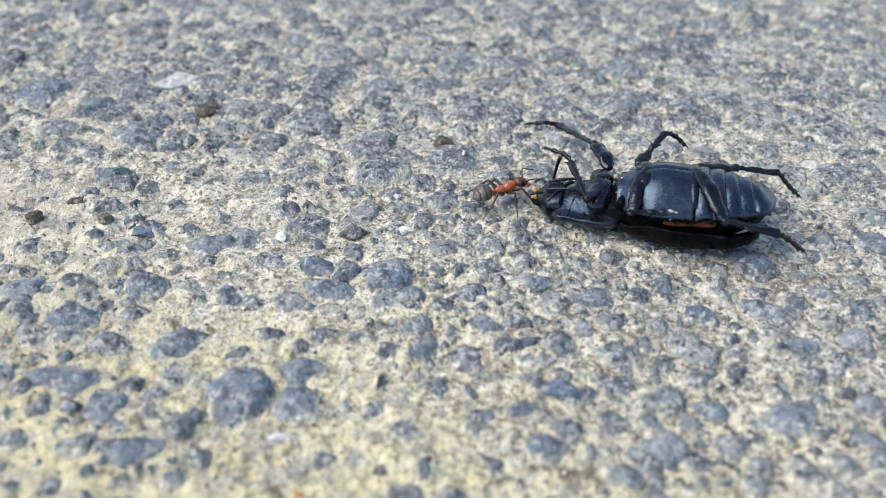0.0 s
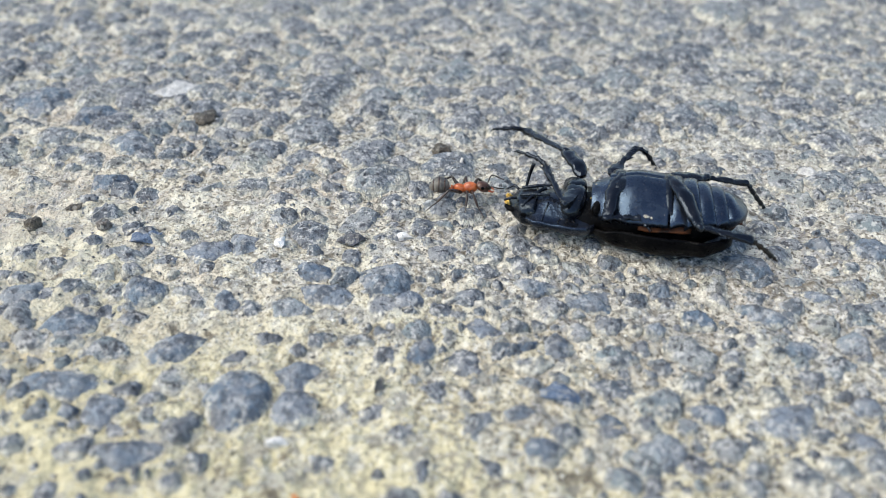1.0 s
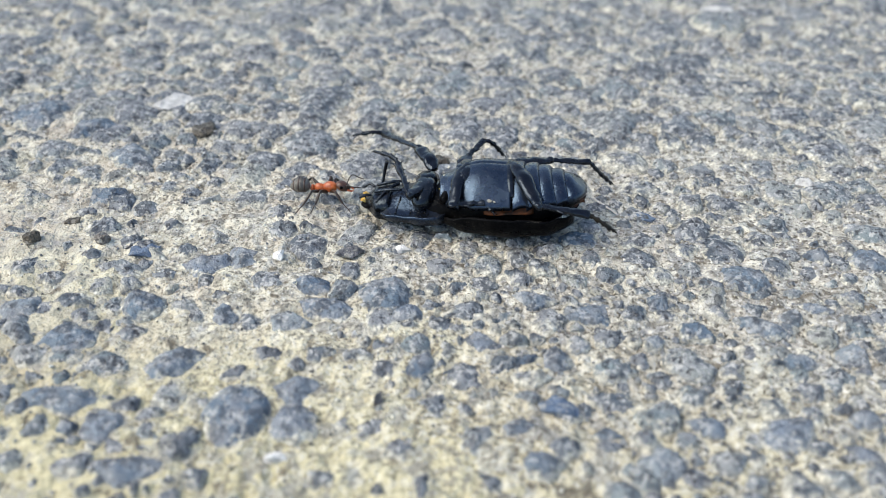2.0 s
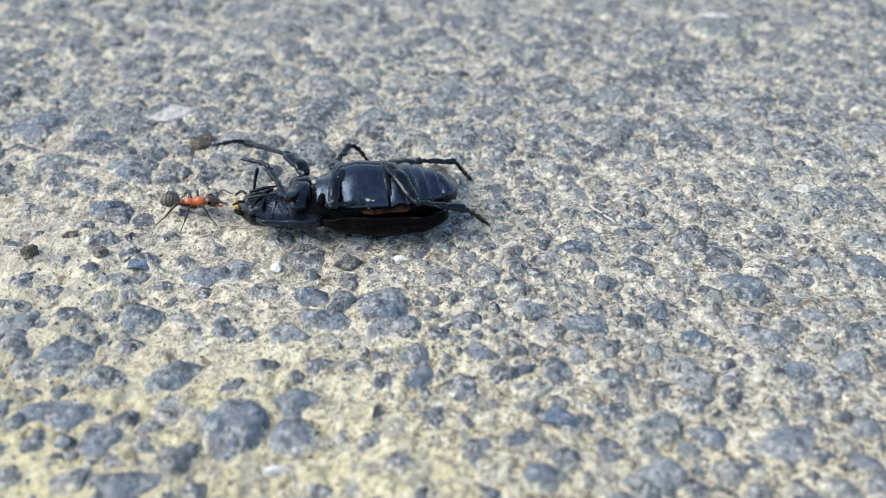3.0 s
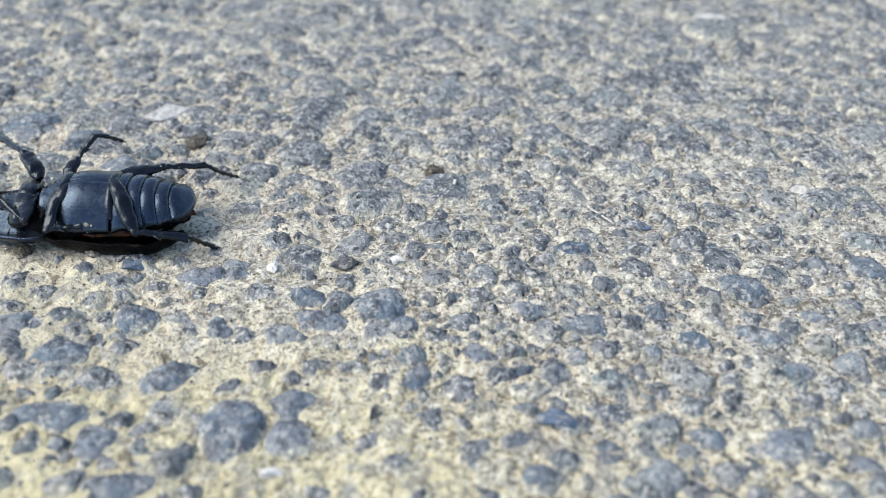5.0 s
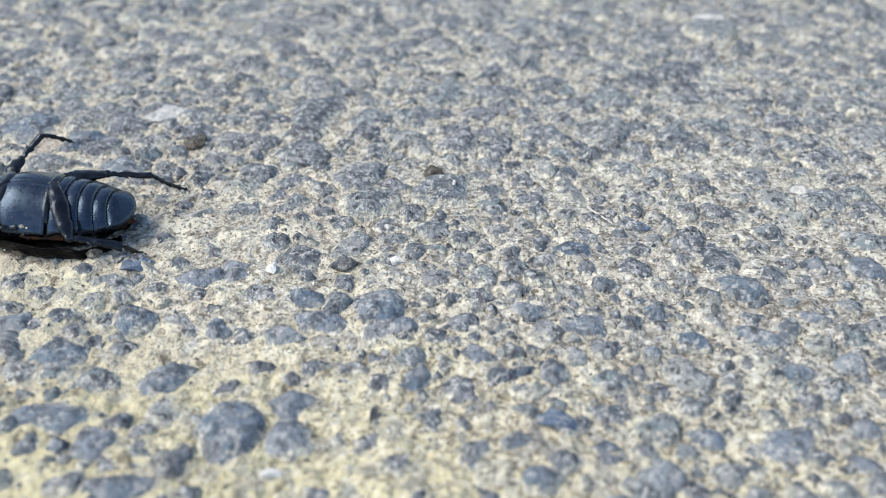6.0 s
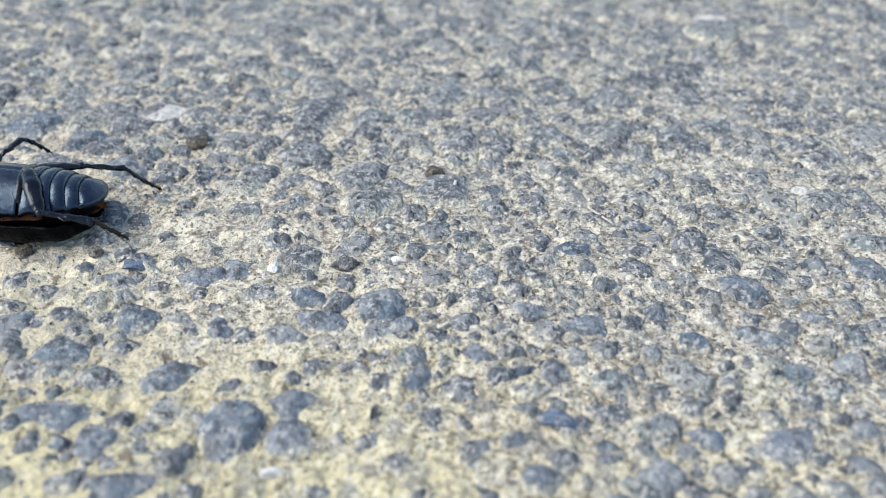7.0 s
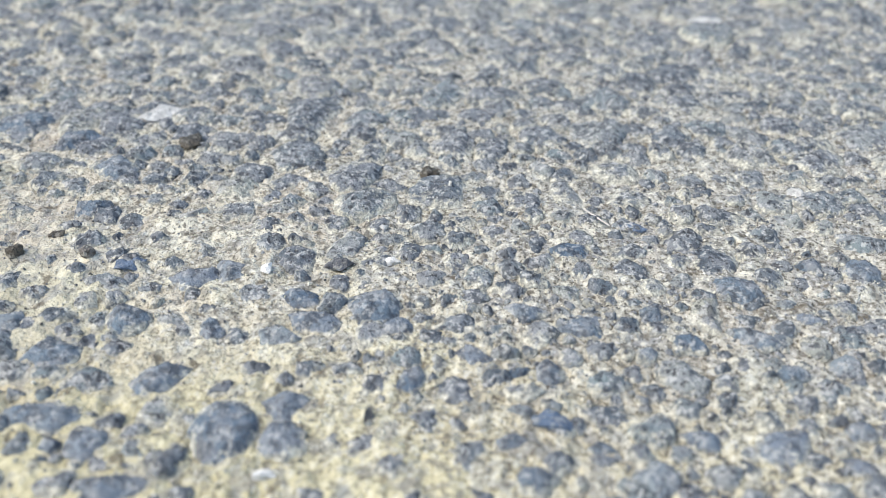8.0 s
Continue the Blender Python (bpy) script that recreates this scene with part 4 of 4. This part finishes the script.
        for _ in range(26):
            p = Vector((-12.45 + r.uniform(-0.3, 0.2), s * 0.75 + r.uniform(-0.28, 0.28), 3.75 + r.uniform(-0.22, 0.15)))
            tube(bm, (p, p + Vector((-0.25 + r.uniform(-0.1, 0.1), r.uniform(-0.12, 0.12), 0.12 + r.uniform(-0.1, 0.15)))), (0.06, 0.03), 2, 5)
        part("mouth_brush", bm, PALP, head, "yellow hairy mouth brush")
        bm = bmesh.new()
        tube(bm, ((-11.6, s * 1.1, 4.55), (-12.2, s * 1.5, 4.75), (-12.9, s * 1.35, 4.35)), (0.14, 0.16, 0.12), 8, 8)
        part("feeler_palp", bm, LIMB, head)
    bm = bmesh.new()
    tube(bm, ((-10.9, 2.5, 4.2), (-10.6, 2.9, 5.6), (-10.2, 2.9, 6.9)), (0.15, 0.18, 0.22), 10, 8)
    part("antenna", bm, LIMB, head)
    bm = bmesh.new()
    tube(bm, ((-10.9, -2.3, 4.2), (-10.0, -1.2, 4.95), (-9.0, -0.2, 5.3), (-8.6, 0.4, 5.25)), (0.15, 0.17, 0.2, 0.26), 10, 8)
    part("antenna", bm, LIMB, head)
    for y in (-0.9, 0.9):
        bm = bmesh.new()
        tube(bm, ((-11.2, y, 4.85), (-9.6, y * 1.1, 5.15), (-8.0, y * 1.3, 5.25)), (0.16, 0.2, 0.12), 8, 8)
        part("throat_ridge", bm, BLACK, head)

    for s in (-1, 1):
        for x, a, b in ((-8.6, 3.45, 1.7), (-6.9, 3.8, 1.9)):
            bm = bmesh.new()
            tube(bm, ((x, s * a, 3.42), (x + 0.25, s * (a * 0.72 + 0.02), 3.86), (x + 0.5, s * b, 4.72)), (0.06, 0.09, 0.07), 10, 8)
            part("suture", bm, BLACK, body)
        bm = bmesh.new()
        blob(bm, (-2.9, s * 2.6, 5.0), (0.5, 0.9, 0.55), (s * -20, 0, s * 20), 2.3)
        part("neck_joint", bm, SHELL, body)
    for x, y, z in ((-3.5, 0.5, 6.0), (-3.3, -0.9, 5.95), (-3.6, -1.8, 5.6)):
        bm = bmesh.new()
        r = random.Random(int(y * 10))
        for v in blob(bm, (x, y, z), (0.12, 0.08, 0.05), seg=10, rings=7):
            v.co += Vector((r.uniform(-1, 1), r.uniform(-1, 1), r.uniform(-1, 1))) * 0.05
        part("pollen_fleck", bm, POLLEN, body, "yellow crumb of pollen")

    legs = {}
    legs["fore_far"] = limb("leg", body, (-4.7, 2.9, 5.7), (-7.3, 6.6, 6.9), (-13.3, 12.9, 6.2), ((-14.4, 12.7, 6.5), (-17.1, 12.6, 6.1)), (0.95, 0.48), spines=5, bend=(0.3, -0.3, 0.2))
    legs["fore_near"] = limb("leg", body, (-4.6, 0.6, 5.6), (-4.4, -4.4, 5.9), (-8.6, -0.3, 7.3), ((-9.7, 0.5, 7.8), (-12.9, 1.2, 7.9)), (0.85, 0.38), spines=4, bend=(-0.3, 0, 0.0))
    legs["mid_far"] = limb("leg", body, (-1.6, 2.7, 6.3), (-0.9, 4.9, 6.7), (0.75, 8.0, 7.6), ((1.7, 8.3, 7.3), (3.0, 9.8, 5.2)), (0.78, 0.38), spines=1)
    legs["mid_near"] = limb("leg", body, (-0.5, 0.5, 7.7), (-1.85, -5.2, 5.3), (1.4, -4.35, 5.1), ((1.8, -4.6, 4.8), (2.4, -4.8, 4.3)), (0.74, 0.42), spines=1, bend=(-0.2, 0, 0.4))
    legs["hind_far"] = limb("leg", body, (4.4, 2.9, 6.5), (8.5, 4.5, 5.9), (13.1, 5.9, 5.0), ((14.3, 6.8, 3.1), (15.9, 8.7, 0.6)), (0.85, 0.40), spines=1)
    legs["hind_near"] = limb("leg", body, (4.4, 0.2, 7.8), (7.3, -5.6, 5.3), (12.6, -5.05, 4.0), ((14.0, -4.8, 2.9), (15.4, -4.2, 1.5)), (0.92, 0.56), spines=1, bend=(0, 0, 0.5), toe=TOE)

    r = random.Random(8)
    for x, y, z, s in ((2.1, -4.55, 5.45, 0.26), (1.4, -4.6, 5.3, 0.14), (2.6, -4.6, 5.35, 0.16), (-2.9, 1.9, 6.5, 0.26), (-3.2, -0.4, 6.6, 0.14), (-3.4, 0.9, 6.4, 0.14), (-1.1, 3.3, 6.6, 0.24), (3.9, -4.2, 5.6, 0.10)):
        bm = bmesh.new()
        for v in blob(bm, (x, y, z), (s * 1.2, s * 0.7, s * 0.35), (r.uniform(-30, 30), 0, r.uniform(0, 180)), seg=10, rings=6):
            v.co += Vector((r.uniform(-1, 1), r.uniform(-1, 1), r.uniform(-1, 1))) * s * 0.3
        part("dust_fleck", bm, FLECK, body, "pale crumb of dust")
    return body, legs


# ---- the ant; its head points to +x ----
def build_ant():
    body = new("ant")
    tagged(body, "wood ant with orange-red middle and dark head and abdomen", "ant")

    bm = bmesh.new()
    blob(bm, (0.55, 0, 1.95), (0.85, 0.58, 0.68), (0, -8, 0))
    blob(bm, (-0.55, 0, 1.80), (0.75, 0.46, 0.55), (0, 14, 0))
    part("thorax", bm, RED, body, "orange-red glossy thorax")
    bm = bmesh.new()
    blob(bm, (-1.40, 0, 1.75), (0.20, 0.32, 0.45), (0, -10, 0))
    tube(bm, ((-1.0, 0, 1.6), (-1.4, 0, 1.55), (-1.75, 0, 1.7)), (0.2, 0.17, 0.16), 6, 8)
    part("waist", bm, RED, body)

    head = bmesh.new()
    for v in blob(head, (2.05, 0, 2.1), (0.85, 0.72, 0.55), (0, 22, 0), 2.2):
        f = (v.co.x - 1.3) / 1.6
        v.co.y *= 1.05 - 0.35 * max(0, f)
    head = part("head", head, ANT_HEAD, body, "dark red-brown head")
    for s in (-1, 1):
        bm = bmesh.new()
        blob(bm, (1.95, s * 0.60, 2.25), (0.20, 0.12, 0.20))
        part("eye", bm, SHELL, head)
        bm = bmesh.new()
        tube(bm, ((2.6, s * 0.35, 1.85), (3.0, s * 0.38, 1.72), (3.25, s * 0.08, 1.65)), (0.17, 0.16, 0.04), 8, 8, 0.6)
        part("jaw", bm, RED, head)
        bm = bmesh.new()
        tube(bm, ((2.45, s * 0.28, 2.2), (2.7, s * 0.9, 2.75), (3.05, s * 1.25, 2.9), (3.6, s * 1.15, 2.7), (4.3, s * 0.95, 2.55)), (0.07, 0.075, 0.065, 0.075, 0.06), 14, 7)
        part("antenna", bm, ANT_LIMB, head)

    bm = bmesh.new()
    rings = []
    for i in range(21):
        u = i / 20
        x = -1.7 - 2.35 * u
        r = 1.02 * max(0.02, (math.sin(math.pi * u ** 0.82)) ** 0.62)
        z = 1.95 + 0.30 * math.sin(math.pi * u) - 0.15 * u
        r *= 1 - 0.05 * (abs((u * 4) % 1 - 0.5) > 0.44)
        rings.append([bm.verts.new((x, r * math.cos(a), z + 0.92 * r * math.sin(a))) for a in (2 * math.pi * k / 22 for k in range(22))])
    skin(bm, rings)
    gaster = part("gaster", bm, ANT_GREY, body, "grey-brown abdomen with dark bands")
    for u in (0.24, 0.50, 0.75):
        bm = bmesh.new()
        x = -1.7 - 2.35 * u
        r = 1.02 * (math.sin(math.pi * u ** 0.82)) ** 0.62 + 0.012
        z = 1.95 + 0.30 * math.sin(math.pi * u) - 0.15 * u
        rings = [[bm.verts.new((x + dx, (r + g) * math.cos(a), z + 0.92 * (r + g) * math.sin(a))) for a in (2 * math.pi * k / 22 for k in range(22))] for dx, g in ((0.13, -0.05), (0.08, 0.0), (-0.06, 0.0), (-0.12, -0.05))]
        skin(bm, rings)
        part("band", bm, ANT_DARK, gaster)

    legs = []
    for s in (-1, 1):
        for hip, knee, end, foot in (
            ((0.75, 0.32, 1.6), (1.25, 1.5, 2.15), (2.0, 2.1, 0.95), (2.75, 2.5, 0.1)),
            ((0.15, 0.34, 1.5), (0.05, 1.75, 2.25), (-0.25, 2.6, 0.95), (-0.55, 3.3, 0.1)),
            ((-0.45, 0.32, 1.5), (-1.5, 1.5, 2.35), (-2.7, 2.2, 1.0), (-3.7, 2.6, 0.1)),
        ):
            flip = lambda p: Vector((p[0], p[1] * s, p[2]))
            hip, knee, end, foot = flip(hip), flip(knee), flip(end), flip(foot)
            bm = bmesh.new()
            tube(bm, (hip, hip.lerp(knee, 0.2), hip.lerp(knee, 0.6), knee), (0.26, 0.24, 0.20, 0.12), 8, 8)
            leg = part("leg", bm, ANT_LIMB, body, "", hip)
            bm = bmesh.new()
            tube(bm, (knee, knee.lerp(end, 0.5), end), (0.11, 0.15, 0.10), 7, 7)
            part("tibia", bm, ANT_LIMB, leg)
            bm = bmesh.new()
            tube(bm, (end, end.lerp(foot, 0.5) + Vector((0, 0, 0.05)), foot, foot + (foot - end) * 0.12), (0.07, 0.06, 0.05, 0.03), 7, 6)
            part("tarsus", bm, ANT_LIMB, leg)
            legs.append((leg, hip, s))
    return body, legs


build_litter()
beetle, beetle_legs = build_beetle()
ant, ant_legs = build_ant()
ant.scale = (1.04, 1.04, 1.04)
ground = build_ground()
build_grains(ground)
build_bed(ground)


def motions():
    walk(beetle, [(t, pose(x, y, z, a, b, c)) for t, x, y, z, a, b, c in [
        (0.0, 0.02176, 0.07547, 0.0, -0.9, -5.0, -13.0),
        (0.5, 0.02050, 0.07510, -0.0001, -2.1, -3.5, -8.6),
        (1.0, 0.01886, 0.07490, 0.0, -4.0, -2.0, -10.1),
        (1.3, 0.01522, 0.07681, -0.0001, -6.7, -5.3, -11.0),
        (1.5, 0.01156, 0.07779, 0.0, -3.6, -5.6, -10.1),
        (1.7, 0.00750, 0.07877, -0.0001, -4.2, -5.7, -9.0),
        (2.2, 0.00060, 0.08010, -0.0001, -5.0, -3.0, -2.0),
        (2.8, -0.00803, 0.08130, 0.0, -6.2, 0.5, 5.8),
        (3.1, -0.01290, 0.08071, 0.0, -7.8, 0.7, 7.6),
        (3.5, -0.01860, 0.07990, 0.0, 0.0, 0.0, 0.0),
        (4.0, -0.02342, 0.08060, 0.0, -0.2, -1.4, 4.7),
        (4.5, -0.03199, 0.07956, 0.0, 4.2, -4.1, 2.4),
        (4.7, -0.03719, 0.07979, 0.0, 10.4, 0.7, 4.3),
        (5.2, -0.04150, 0.07950, 0.0, 6.0, 2.0, 2.5),
        (5.8, -0.04509, 0.07924, -0.0001, 1.8, 3.4, 1.1),
        (6.0, -0.04769, 0.08003, -0.0001, 8.7, 4.8, 0.3),
        (6.2, -0.05145, 0.08121, -0.0001, -3.0, 1.8, 2.0),
        (7.1, -0.05142, 0.08092, -0.0001, -3.0, 1.8, 2.1),
        (7.2, -0.06345, 0.08454, -0.0001, -8.3, 2.4, 8.6),
        (7.7, -0.06347, 0.08447, -0.0001, -8.1, 3.3, 8.9),
        (7.8, -0.06480, 0.08393, -0.0001, -8.2, 4.2, 8.7),
        (7.9, -0.06800, 0.08350, 0.0, -6.0, 3.0, 10.0),
        (8.0, -0.07000, 0.08300, 0.0, -5.0, 3.0, 11.0),
    ]])
    # the limp fore legs sway a little as the body is tugged
    for key, rows in (
        ("fore_far", ((0.0, -6, 0, -8), (1.0, -1, 0, -6), (1.7, -2, 0, -5), (3.0, 0, 0, -5), (3.5, 0, 0, 0), (4.5, -7, 0, 0), (8.0, -7, 0, 0))),
        ("fore_near", ((0.0, 0, -6, -24), (1.0, 0, -2, -22), (1.3, 0, -4, -26), (3.1, 0, -4, -26), (3.5, 0, 0, 0), (4.5, 0, -5, 3), (8.0, 0, -5, 3))),
        ("mid_far", ((0.0, 3, 0, -2), (1.7, -6, 0, 0), (3.1, -6, 0, 4), (3.5, 0, 0, 0), (4.7, 4, 0, 2), (6.0, 6, 0, 3), (6.2, 0, 0, 2), (8.0, 0, 0, 2))),
        ("hind_far", ((0.0, 0, 0, -3), (1.7, 2, 0, -1), (3.1, 4, 0, 0), (3.5, 0, 0, 0), (4.7, 3, 0, 2), (6.2, 1, 0, 0), (8.0, 2, 0, 0))),
    ):
        leg = beetle_legs[key]
        c = leg["pivot"]
        walk(leg, [(t, pose(c[0] * MM, c[1] * MM, c[2] * MM, a, b, d)) for t, a, b, d in rows])
    track = [
        (0.0, 0.00590, 0.07990, 29), (0.5, 0.00353, 0.08046, -6), (1.0, 0.00160, 0.08136, -3), (1.3, -0.00203, 0.08251, -13),
        (1.5, -0.00575, 0.08229, -9), (1.7, -0.00981, 0.08398, 1), (2.2, -0.0175, 0.0837, -8), (2.8, -0.02639, 0.08277, -15),
        (3.1, -0.03147, 0.08308, 6), (3.5, -0.03715, 0.08195, 39), (3.6, -0.03737, 0.08170, 39), (4.0, -0.04140, 0.08170, 11),
        (4.2, -0.04788, 0.08321, -16), (4.5, -0.04985, 0.08054, 21), (4.7, -0.0550, 0.0812, 10), (5.2, -0.0594, 0.0812, 0),
        (5.8, -0.0632, 0.0812, 8), (6.2, -0.0694, 0.0830, 0), (7.1, -0.0694, 0.0828, 4), (7.2, -0.0815, 0.0860, 5), (7.8, -0.0830, 0.0855, 0), (8.0, -0.0875, 0.0845, 4),
    ]
    walk(ant, [(t, pose(x, y, 0.0003, 0, 0, a)) for t, x, y, a in track])
    # the six legs step in two sets of three
    for k, (leg, hip, s) in enumerate(ant_legs):
        rows = []
        for i in range(81):
            t = i / 10
            still = 6.2 <= t <= 7.1
            f = 2 * math.pi * 2.3 * min(t, 6.2) + (math.pi if k % 2 else 0.0) + 0.3 * k
            swing = 15 * math.sin(f) * s
            lift = 0.0 if still else 9 * max(0.0, math.cos(f)) * s
            rows.append((t, pose(hip.x * MM, hip.y * MM, hip.z * MM, lift, 0, swing)))
        walk(leg, rows)


motions()
